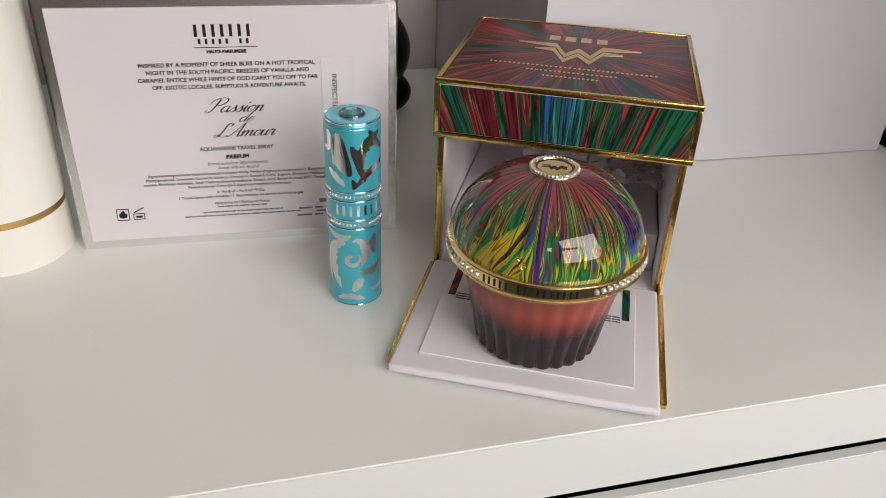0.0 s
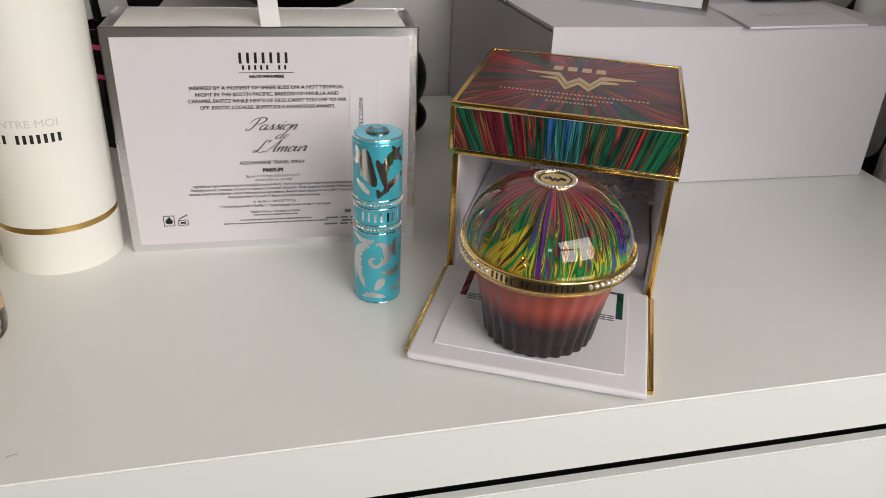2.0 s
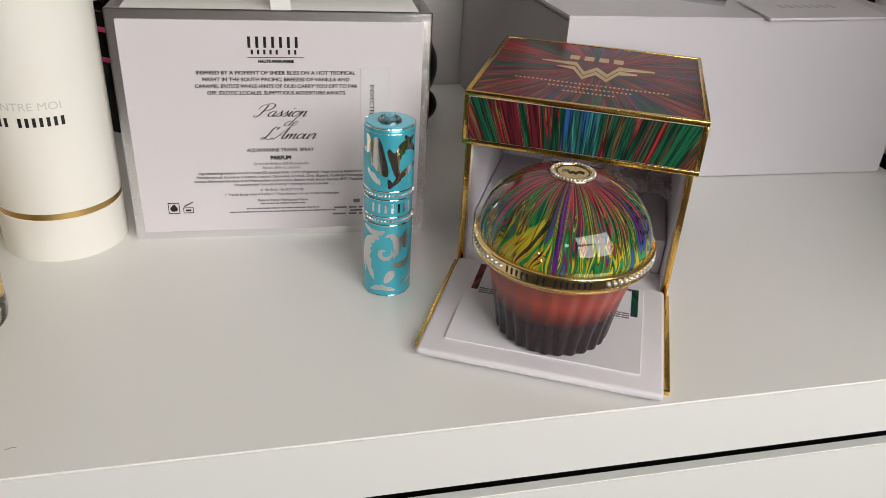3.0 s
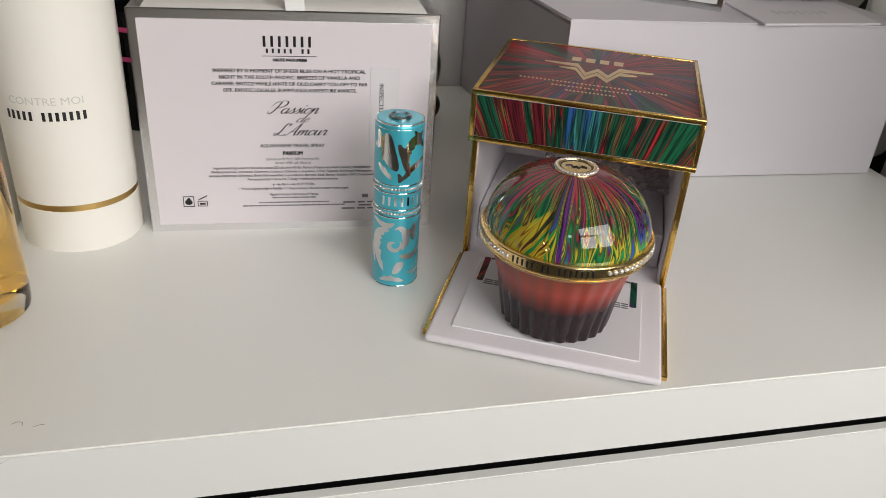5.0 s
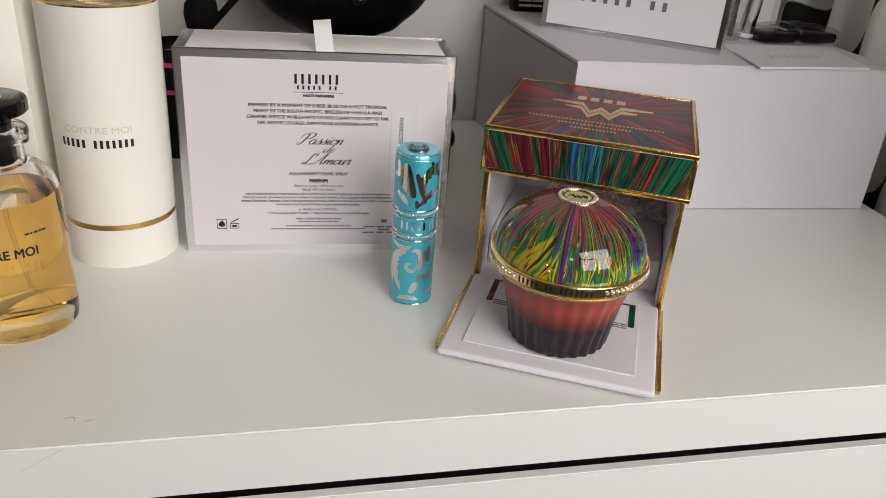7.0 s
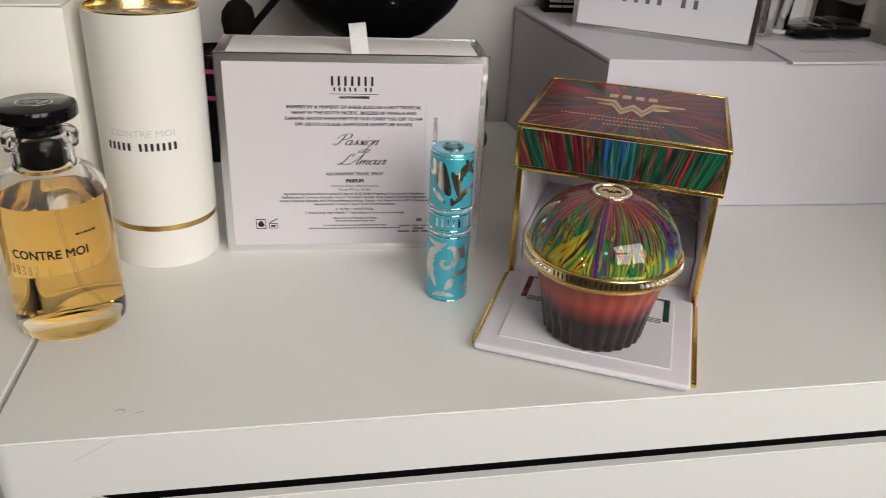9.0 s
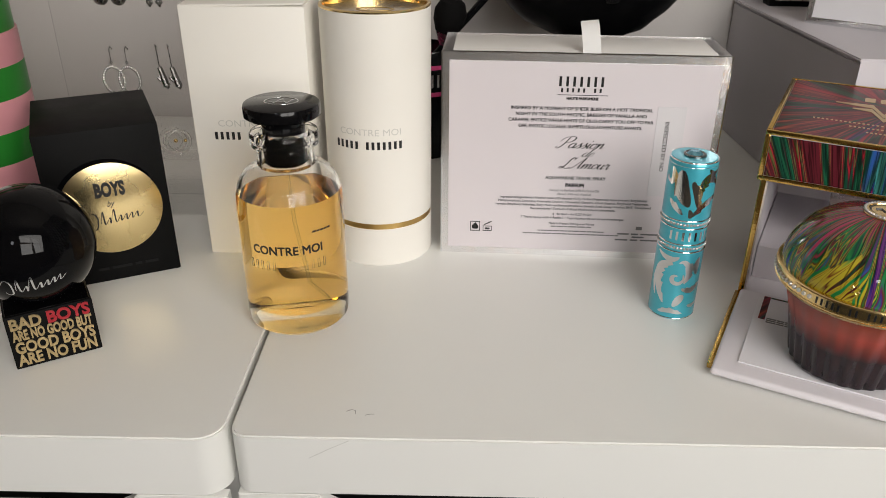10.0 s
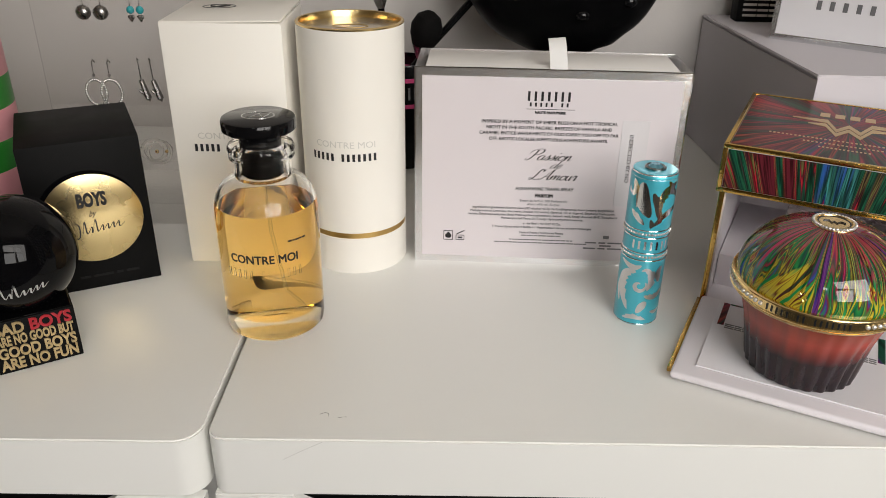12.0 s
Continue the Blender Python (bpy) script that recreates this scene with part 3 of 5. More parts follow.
def pen_script(words, width, xh, thin=0.00036, thick=0.00115):
    """Slanted pen-written words in the x-z plane: thick down-strokes, hairline up-strokes."""
    strokes, x0 = [], 0.0
    for c in words:
        for st in PEN[c][1:]:
            strokes.append([(x0 + px + 0.55 * pz, pz) for px, pz in st])
        x0 += PEN[c][0]
    lo, hi = min(q[0] for st in strokes for q in st), max(q[0] for st in strokes for q in st)
    k = width / (hi - lo)
    return pen_strokes([[((x - (lo + hi) / 2) * k, (z - 1.0) * xh) for x, z in st] for st in strokes], thin, thick)


def pen_strokes(strokes, thin, thick):
    """Smooth ribbons through the given points, thick where the pen goes down."""
    bm = bmesh.new()
    for n, p in enumerate(strokes):
        p = [p[0]] + p + [p[-1]]
        line = []
        for a, b, c, d in zip(p, p[1:], p[2:], p[3:]):
            for q in range(6):
                t = q / 6
                line.append(tuple(0.5 * (2 * b[i] + (c[i] - a[i]) * t + (2 * a[i] - 5 * b[i] + 4 * c[i] - d[i]) * t * t + (3 * b[i] - a[i] - 3 * c[i] + d[i]) * t ** 3) for i in (0, 1)))
        line.append(p[-1])
        rows_ = []
        for i, (x, z) in enumerate(line):
            xa, za = line[max(i - 1, 0)]
            xb, zb = line[min(i + 1, len(line) - 1)]
            d = math.hypot(xb - xa, zb - za) or 1e-9
            h = (thin + (thick - thin) * max(0.0, (za - zb) / d) ** 1.5) / 2
            rows_.append([bm.verts.new((x - j * h * (zb - za) / d, -0.00008 - 0.000004 * n, z + j * h * (xb - xa) / d)) for j in (-1, 1)])
        for a, b in zip(rows_, rows_[1:]):
            bm.faces.new((a[0], b[0], b[1], a[1]))
    return bm


def flourish(thin, thick):
    """A pen flourish: one swash and a slanted wave with a tall loop in it, no letters."""
    swash = [(-0.0165, 0.0030), (-0.0130, 0.0058), (-0.0105, 0.0030), (-0.0118, -0.0040), (-0.0150, -0.0052), (-0.0160, -0.0030)]
    wave = [(-0.0095, -0.0020)]
    for k in range(7):
        x = -0.0080 + 0.0033 * k
        wave += [(x + 0.0012, 0.0056 if k in (0, 2) else 0.0008), (x + 0.0010, -0.0030)]
    return pen_strokes([swash, wave + [(0.0165, -0.0008)]], thin, thick)


Z = 0.76      # top of the chests
WALL_Y = 0.690

# ---- the room ----
def setting(name, bm, material, label, category):
    ob = part(name, bm, material, None, label)
    return tagged(ob, "", category, "", "structure")


setting("floor", block(-2.2, 2.6, -1.32, WALL_Y + 0.1, -0.1, 0.0), floor_oak, "dark grey carpet floor of the room", "floor")
setting("ceiling", block(-2.2, 2.6, -1.32, WALL_Y + 0.1, 2.45, 2.55), ceiling_white, "plain white painted ceiling", "ceiling")
setting("wall_north", block(-2.2, 2.6, WALL_Y, WALL_Y + 0.1, 0.0, 2.45), wall_paint, "pale grey painted plaster wall behind the chests", "wall")
setting("wall_west", block(-2.3, -2.2, -1.32, WALL_Y + 0.1, 0.0, 2.45), dim_room, "plain side wall out of view, darkened to dim reflections", "wall")
setting("wall_east", block(2.6, 2.7, -1.32, WALL_Y + 0.1, 0.0, 2.45), dim_room, "plain side wall out of view, darkened to dim reflections", "wall")
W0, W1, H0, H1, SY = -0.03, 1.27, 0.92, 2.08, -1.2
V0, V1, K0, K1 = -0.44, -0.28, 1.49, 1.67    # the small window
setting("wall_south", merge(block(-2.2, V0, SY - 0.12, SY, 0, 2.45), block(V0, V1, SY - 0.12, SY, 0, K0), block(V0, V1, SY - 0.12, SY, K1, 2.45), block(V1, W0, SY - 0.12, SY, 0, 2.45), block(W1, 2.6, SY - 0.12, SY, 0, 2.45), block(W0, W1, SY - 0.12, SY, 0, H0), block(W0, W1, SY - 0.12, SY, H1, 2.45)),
        dim_room, "unseen wall with the window opening, darkened to dim reflections", "wall")
win = thing("window_1", "framed window that lets the daylight in", "window", pose(0, SY - 0.02, 0), kind="structure")
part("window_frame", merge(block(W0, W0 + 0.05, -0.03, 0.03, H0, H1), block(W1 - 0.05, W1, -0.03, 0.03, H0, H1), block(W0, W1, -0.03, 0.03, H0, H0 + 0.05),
                           block(W0, W1, -0.03, 0.03, H1 - 0.05, H1)), dim_room, win)
part("mullion", block(0.60, 0.64, -0.03, 0.13, H0, H1), dim_room, win)
part("transom", block(W0, W1, -0.03, 0.13, 1.55, 1.58), dim_room, win)
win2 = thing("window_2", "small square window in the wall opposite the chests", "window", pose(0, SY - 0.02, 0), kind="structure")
part("window_frame", merge(block(V0, V0 + 0.012, -0.03, 0.02, K0, K1), block(V1 - 0.012, V1, -0.03, 0.02, K0, K1), block(V0 + 0.012, V1 - 0.012, -0.03, 0.02, K0, K0 + 0.012), block(V0 + 0.012, V1 - 0.012, -0.03, 0.02, K1 - 0.012, K1)), dim_room, win2)

# ---- the two chests of drawers ----
def arc(cx, cy, r, a0, a1, n=8):
    return [(cx + r * math.cos(radians(a0 + (a1 - a0) * k / n)), cy + r * math.sin(radians(a0 + (a1 - a0) * k / n))) for k in range(n + 1)]


def chest(x0, x1, y0, round_left, round_right, notch0, notch1, label):
    t = thing("drawer_chest", label, "chest of drawers", pose((x0 + x1) / 2, 0, 0), "white drawer chests")
    cx = (x0 + x1) / 2
    a, b, r = x0 - cx, x1 - cx, 0.014
    plan = (arc(a + round_left, y0 + round_left, round_left, 180, 270) if round_left else [(a, y0)])
    plan = plan + (arc(b - round_right, y0 + round_right, round_right, 270, 360) if round_right else [(b, y0)])
    plan = plan + [(b, WALL_Y - 0.004), (a, WALL_Y - 0.004)]
    part("top", slab(plan, Z - 0.0362, Z, 0.0009), white_lacquer, t)
    # near-black inner block: the shade behind the drawer gaps is put into its colour
    part("carcass", block(a + 0.012, b - 0.012, y0 + 0.03, WALL_Y - 0.006, 0.03, Z - 0.0372), recess_shade, t)
    for sx in (a + 0.002, b - 0.0115):
        part("side_panel", block(sx, sx + 0.0095, y0 + 0.024, WALL_Y - 0.006, 0.0, Z - 0.0372, 0.001), white_carcass, t)
    ztop = Z - 0.0368
    n0, n1 = notch0 - cx, notch1 - cx
    for k in range(4):
        h = 0.172
        z1 = ztop - k * (h + 0.008)
        z0 = z1 - h
        dip = 0.0088
        outline = [(a + 0.001, z0), (b - 0.001, z0), (b - 0.001, z1), (n1, z1), (n1 - 0.004, z1 - dip * 0.5), (n1 - 0.012, z1 - dip), (n0 + 0.012, z1 - dip), (n0 + 0.004, z1 - dip * 0.5), (n0, z1), (a + 0.001, z1)]
        bm = slab(outline, 0.0, 0.0062, 0.0006)
        moved(bm, Matrix.Translation((0, y0 + 0.0066, 0)) @ Matrix.Rotation(radians(90), 4, "X"))
        part("drawer_front", bm, white_lacquer, t)
    for sx in (a + 0.03, b - 0.06):
        part("foot", block(sx, sx + 0.03, y0 + 0.05, y0 + 0.08, 0.0, 0.03), black_plastic, t)
    return t


FRONT = 0.1968
chest_r = chest(-0.2012, 0.4740, FRONT, 0.0095, 0.011, -0.160, 0.435, "white lacquered drawer chest with a rounded top corner")
chest(-0.8815, -0.2039, FRONT - 0.0025, 0.011, 0.0135, -0.84, -0.250, "white lacquered drawer chest beside the other one")
# scuffs on the lacquer
cx = 0.1364
part("scuff", tube([(-0.147 - cx, 0.2169, Z), (-0.1445 - cx, 0.2182, Z + 0.00005), (-0.1425 - cx, 0.2175, Z + 0.00005), (-0.1422 - cx, 0.2152, Z)], 0.00015, 6), scuff_grey, chest_r, "fine grey scratch")
part("scuff", tube([(-0.1375 - cx, 0.2140, Z), (-0.135 - cx, 0.2149, Z + 0.00004), (-0.133 - cx, 0.2150, Z)], 0.00014, 6), scuff_grey, chest_r, "fine grey scratch")
part("scuff", tube([(-0.163 - cx, FRONT, Z - 0.0125), (-0.152 - cx, FRONT - 0.00003, Z - 0.006), (-0.143 - cx, FRONT, Z - 0.0012)], 0.00012, 6), scuff_pale, chest_r, "pale scratch on the front edge")


# ---- hinged gift box with a printed lid and its fold-down front ----
YAW = -26.6
gift = thing("gift_box", "open gift box printed with red and green streaks, gold edges", "gift box", pose(0.1382, 0.3091, Z, 0, 0, YAW))
GW, GD = 0.0633, 0.1268    # half width, depth; local y from 0 (front) to GD
LZ, GH = 0.0788, 0.1080    # lower edge and top of the lid
top_inks = streaks("lid_top_inks", (0, 1), (0.001, 0.074), 4.6, 3.5, 3.1, TOP_INKS, None, 1.4)
front_inks = streaks("lid_front_inks", (0, 2), (0.0, -0.035), 17.0, 5.0, 7.7, FRONT_INKS, 0.009, 5.0)
side_inks = streaks("lid_side_inks", (1, 2), (0.06, -0.06), 13.0, 5.0, 1.7, BOX_INKS)
lid = part("lid", merge(block(-GW, GW, 0, GD, GH - 0.003, GH - 0.0004), block(-GW, GW, 0.0004, 0.003, LZ, GH - 0.003), block(-GW, -GW + 0.003, 0.003, GD, LZ, GH - 0.003),
                        block(GW - 0.003, GW, 0.003, GD, LZ, GH - 0.003), block(-GW + 0.003, GW - 0.003, GD - 0.003, GD, LZ, GH - 0.003)), lilac_white, gift, "white lined lid")
E_ = 0.0026
part("top_print", block(-GW + E_, GW - E_, E_, GD - E_, GH - 0.0004, GH + 0.0002), top_inks, lid, "ink streaks in red, green and blue")
part("front_print", block(-GW + E_, GW - E_, -0.0004, 0.0004, LZ + E_, GH - E_), front_inks, lid, "ink streaks in red, green and blue")
for sx in (-1, 1):
    part("side_print", block(sx * GW - 0.0004, sx * GW + 0.0004, E_, GD - E_, LZ + E_, GH - E_), side_inks, lid)


def foil(x0, x1, y0, y1, z0, z1):
    """A foil edge strip with a slightly wavy, worn surface."""
    return block(x0, x1, y0, y1, z0, z1, 0.0005, 2)


T = 0.0022
strips = [(-GW - 0.0006, GW + 0.0006, -0.0008, T, GH - T, GH + 0.0006), (-GW - 0.0006, GW + 0.0006, GD - T, GD + 0.0006, GH - T, GH + 0.0006),
          (-GW - 0.0006, GW + 0.0006, -0.0008, T, LZ - 0.0006, LZ + T)]
for sx in (-1, 1):
    a, b = sorted((sx * (GW + 0.0006), sx * (GW - T)))
    strips += [(a, b, T, GD - T, GH - T, GH + 0.0007), (a, b, -0.0009, T, LZ + T, GH - T), (a, b, T, GD - T, LZ - 0.0006, LZ + T), (a, b, GD - T, GD + 0.0006, LZ, GH - T)]
for s_ in strips:
    part("gold_edge", foil(*s_), gold, lid, "gold foil edge")

# printing on the lid top
emblem = []
for pts, th, zz in (([(-0.034, 0.0085), (-0.013, 0.0055), (-0.0068, -0.0075), (0.0, 0.0010), (0.0068, -0.0075), (0.013, 0.0055), (0.034, 0.0085)], 0.0055, 0.0),
                    ([(-0.024, 0.0015), (-0.0135, -0.0005), (-0.0068, -0.0135), (0.0, -0.0050), (0.0068, -0.0135), (0.0135, -0.0005), (0.024, 0.0015)], 0.0050, 0.0)):
    q = bmesh.new()
    rows_ = []
    for k, (xx, yy) in enumerate(pts):
        w = th * (0.25 if k in (0, len(pts) - 1) else 1.0)
        rows_.append([q.verts.new((xx, 1.45 * (yy + dy), dz)) for dy, dz in ((0, 0.0), (0, 0.0003), (w, 0.0003), (w, 0.0))])
    for a_, b_ in zip(rows_, rows_[1:]):
        for k in range(4):
            q.faces.new((a_[k], b_[k], b_[(k + 1) % 4], a_[(k + 1) % 4]))
    q.faces.new(rows_[0][::-1]), q.faces.new(rows_[-1])
    bmesh.ops.recalc_face_normals(q, faces=q.faces[:])
    emblem.append(q)
for q in emblem:
    part("emblem", q, gold_print, lid, "gold zigzag emblem", False, pose(0.001, 0.066, GH + 0.0001))
part("brand_line", mark_row(4, 0.036, 0.0095, (), 0.00012, 0.66), gold_print, lid, "gold brand marks", False, pose(0.001, 0.093, GH + 0.0002, -90))
part("print_line", bars([1] * 36, 0.086, 0.0021, gap=0.9), gold_print, lid, "", False, pose(0, 0.038, GH + 0.0002, -90))
part("print_line", bars([1] * 20, 0.046, 0.0021, gap=0.9), gold_print, lid, "", False, pose(0, 0.030, GH + 0.0002, -90))
part("print_line", bars([1] * 13, 0.028, 0.0021, gap=0.9), gold_print, lid, "", False, pose(0, 0.022, GH + 0.0002, -90))

# the box under the lid: side walls, back, inner platform
BW = GW - 0.002
shell = merge(block(-BW, -BW + 0.0035, 0.004, GD, 0.0, LZ), block(BW - 0.0035, BW, 0.004, GD, 0.0, LZ), block(-BW + 0.0035, BW - 0.0035, GD - 0.0035, GD, 0.0, LZ), block(-BW + 0.0035, BW - 0.0035, 0.004, GD - 0.0035, 0.0, 0.003))
body = part("body", shell, lilac_white, gift, "white lined inside")
part("inner_tray", block(-BW + 0.004, BW - 0.004, 0.024, GD - 0.004, 0.003, 0.026, 0.0012), lilac_white, body)
for sx in (-1, 1):
    a, b = sorted((sx * (BW + 0.0006), sx * (BW - 0.0026)))
    part("gold_edge", foil(a, b, 0.0015, 0.0052, 0.0, LZ - 0.001), gold, body, "gold foil edge")
    c, d = sorted((sx * (BW + 0.0005), sx * (BW - 0.0003)))
    part("side_print", block(c, d, 0.006, GD - 0.003, 0.003, LZ), side_inks, body)
part("gold_edge", foil(-BW, BW, 0.0012, 0.0040, 0.0, 0.0022), gold, body, "gold foil edge")
# crumpled cellophane left inside
bm = bmesh.new()
bmesh.ops.create_grid(bm, x_segments=36, y_segments=27, size=0.5)
for v in bm.verts:
    tooth = 0.0012 * (round((v.co.y + 0.5) * 27) % 2) if v.co.x > 0.49 else 0.0
    v.co = Vector((v.co.x * 0.078 + tooth, v.co.y * 0.036, 0.005 * noise.noise(v.co * 5) + 0.005 * noise.noise(v.co * 13)))
part("cellophane", bm, film_clear, body, "crumpled clear cellophane", True, pose(0.016, 0.058, 0.052, 24, 0, 3))

# front that folds down onto the chest
front = part("fold_down_front", block(-BW - 0.0005, BW + 0.0012, -0.087, 0.0005, 0.0, 0.0026, 0.0005), side_inks, gift, "fold-down front lying open")
for sx in (-1, 1):
    a, b = sorted((sx * (BW + 0.002), sx * (BW - 0.001)))
    part("gold_edge", foil(a, b, -0.0875, 0.001, 0.0, 0.0034), gold, front, "gold foil edge")
part("padded_lining", block(-0.0602, 0.0598, -0.0975, -0.002, 0.0028, 0.0072, 0.0018, 3), lilac_white, front, "white padded lining")

card = thing("printed_card", "white printed card with streaked corner stripes under the bottle", "card", pose(0.1382, 0.3091, Z + 0.0074, 0, 0, YAW))
part("sheet", block(-0.0484, 0.0484, -0.0860, -0.010, 0.0, 0.0008, 0.0002, 1), card_cool, card)
for sx in (-1, 1):
    a, b = sorted((sx * 0.0455, sx * 0.0418))
    part("stripe", block(a, b, -0.036, -0.008, 0.0008, 0.00095), top_inks, card, "streaked stripe", False)
    for k in range(3):
        part("print_line", bars((4, 3, 3), 0.014, 0.0009), ink_grey, card, "", False, pose(sx * 0.034, -0.034 - 0.0021 * k, 0.0009, -90))
    part("stripe", block(sx * 0.0415 if sx < 0 else 0.028, -0.028 if sx < 0 else 0.0415, -0.0095, -0.008, 0.0008, 0.00095), front_inks, card, "", False)

# ---- cupcake-shaped perfume bottle on the card ----
CX, CY, CZ = 0.1136, 0.2563, Z + 0.0083
cup = thing("perfume_bottle", "cupcake-shaped perfume bottle with a streaked dome and dark red cup", "perfume bottle", pose(CX, CY, CZ, 0, 0, -27))
FL = 26
prof = [(0.0, 0.0012), (0.019, 0.0), (0.0264, 0.0003), (0.0281, 0.0016), (0.0290, 0.006), (0.0307, 0.016), (0.0331, 0.028), (0.0360, 0.038), (0.0388, 0.0450), (0.0392, 0.0480), (0.0, 0.0480)]


def flute(a, z):
    """Convex flutes with sharp valleys at the foot, fading into soft waves higher up."""
    t, c = min(1, z / 0.026), abs(math.cos(a * FL / 2))
    return 1 + (0.054 - 0.036 * t) * ((1 - t) * (c - 0.62) + t * (c * c - 0.5)) * (1 if z > 0.0008 else 0.5)


glass = part("cup", lathe(prof, FL * 12, flute), cup_glass, cup, "fluted glass shading from plum to red")
part("scalloped_collar", lathe([(0.0370, 0.0440), (0.0408, 0.0448), (0.0426, 0.0468), (0.0400, 0.0480)], FL * 8, lambda a, z: 1 + 0.006 * abs(math.cos(a * FL / 2))), gold_polished, cup)
band = part("band", lathe([(0.0400, 0.0472), (0.0428, 0.0472), (0.0438, 0.0478), (0.0440, 0.0483), (0.0433, 0.0487), (0.0433, 0.0535), (0.0440, 0.0540), (0.0438, 0.0546), (0.0428, 0.0551), (0.0400, 0.0551)], 128), gold_polished, cup, "polished gold band")
txt = mark_row(16, 0.042, 0.0034, (5, 8), 0.0002, 0.36)
part("brand_line", wrapped(subdivided(txt, 1), 0.0433, radians(-2)), ink_black, band, "black brand marks", False, pose(0, 0, 0.0511))
stone = part("crystal", ball(0.00125, 1, 1, 1, 8, 6), crystal, band, "clear crystal", True, pose(0, 0, -0.0))
first = True
for k in range(84):
    a = 360 * k / 84
    if a < 34 or a > 326:
        continue
    m = Matrix.Rotation(radians(a), 4, "Z") @ Matrix.Translation((0, -0.0434, 0.0511))
    if first:
        stone.matrix_basis, first = m, False
    else:
        share(stone, m, band)
dome_prof = [(0.0414, 0.0)] + [(0.0419 * math.cos(radians(a)) ** 0.80, 0.0312 * math.sin(radians(a))) for a in range(4, 90, 4)] + [(0.0, 0.0312)]
dome = part("dome", lathe(dome_prof, 128), dome_print, cup, "glossy dome with green, yellow and red streaks", True, pose(0, 0, 0.0549))
medal = part("medallion", merge(lathe([(0.0, -0.003), (0.0118, -0.003), (0.0122, 0.0), (0.0112, 0.0014), (0.0098, 0.0016), (0.0095, 0.0009), (0.0, 0.0009)], 64)), gold_polished, cup, "gold medallion on the crown", True, pose(0, 0, 0.0549 + 0.0310) @ Matrix.Diagonal((0.87, 0.87, 0.9, 1)))
part("dark_ring", ring(0.0088, 0.0005, 48, 6), ink_black, medal, "", True, pose(0, 0, 0.0009) @ Matrix.Diagonal((1, 1, 0.5, 1)))
zz = []
for off in (0, 0.0018):
    pts = [(-0.006, 0), (-0.003, 0.001), (-0.0015, -0.002), (0, 0), (0.0015, -0.002), (0.003, 0.001), (0.006, 0)]
    zz.append(tube([(x, y - off + 0.001, 0.001) for x, y in pts], 0.00026, 6))
part("emblem", merge(*zz), ink_black, medal, "", False)
bead = part("crystal", ball(0.0010, 1, 1, 1, 8, 6), crystal, medal, "clear crystal", True, pose(0, -0.0115, 0.0010))
for k in range(1, 38):
    share(bead, Matrix.Rotation(2 * math.pi * k / 38, 4, "Z") @ Matrix.Translation((0, -0.0115, 0.0010)), medal)
part("crest", merge(*[tube([(0.0012 * math.cos(a), 0, 0.0012 * math.sin(a)), (0.0024 * math.cos(a), 0, 0.0022 * math.sin(a))], 0.00032, 6) for a in (0.5 + 2 * math.pi * k / 7 for k in range(7))]), gold_polished, dome, "small gold crest", True,
     Matrix.Rotation(radians(-9), 4, "Z") @ pose(0, -0.0412, 0.0070, -14))

# ---- aqua travel spray ----
SR, SH = 0.0130, 0.0955
spray = thing("travel_spray", "aqua enamel travel spray with silver scrollwork and crystal bands", "perfume spray", pose(0.0375, 0.3202, Z, 0, 0, -8) @ Matrix.Diagonal((1.025, 1.025, 1.037, 1)))
lower = part("lower_tube", lathe([(0.0, 0.0), (SR - 0.0006, 0.0), (SR - 0.0001, 0.0006), (SR, 0.0014), (SR, 0.0435), (0.0, 0.0435)], 96), aqua_enamel, spray)
part("foot_ring", ring(SR - 0.0002, 0.0004, 96, 8), chrome, lower, "chrome ring", True, pose(0, 0, 0.0009))
waist = part("waist_band", lathe([(0.0, 0.0435), (SR - 0.0003, 0.0435), (SR - 0.0003, 0.0615), (0.0, 0.0615)], 96), aqua_enamel, spray)
cap = part("cap", lathe([(0.0, 0.0615), (SR, 0.0615), (SR, SH - 0.0022), (SR - 0.0003, SH - 0.001), (SR - 0.0012, SH), (0.0, SH)], 96), aqua_enamel, spray)
for z in (0.0432, 0.0478, 0.0574, 0.0620):
    part("chrome_ring", ring(SR - 0.0001, 0.00045, 96, 8), chrome, waist, "chrome ring", True, pose(0, 0, z))
for z in (SH - 0.0030, SH - 0.0006):
    part("chrome_ring", ring(SR - 0.0004, 0.00045, 96, 8), chrome, cap, "chrome ring", True, pose(0, 0, z))
part("gem_seat", lathe([(0.0, 0.0), (0.0060, 0.0), (0.0060, 0.0008), (0.0052, 0.0013), (0.0047, 0.0008), (0.0, 0.0008)], 40), tarnished, cap, "dark metal gem seat", True, pose(0, 0, SH))
gem = bmesh.new()
bmesh.ops.create_cone(gem, cap_ends=True, segments=10, radius1=0.0046, radius2=0.0026, depth=0.0018)
part("gem", gem, aqua_gem, cap, "faceted aqua gem", False, pose(0, 0, SH + 0.0016))
pearl = part("crystal", ball(0.00082, 1, 1, 1, 8, 6), crystal, waist, "clear crystal", True, pose(0, -SR, 0.0455))
for zz_ in (0.0455, 0.0597):
    for k in range(44):
        if k or zz_ > 0.05:
            share(pearl, Matrix.Rotation(2 * math.pi * k / 44, 4, "Z") @ Matrix.Translation((0, -SR + 0.0001, zz_)), waist)
part("brand_line", wrapped(subdivided(mark_row(7, 0.024, 0.0052, (), 0.0001, 0.36), 1), SR - 0.0003, radians(14)), silver, waist, "silver brand marks", False, pose(0, 0, 0.0526))

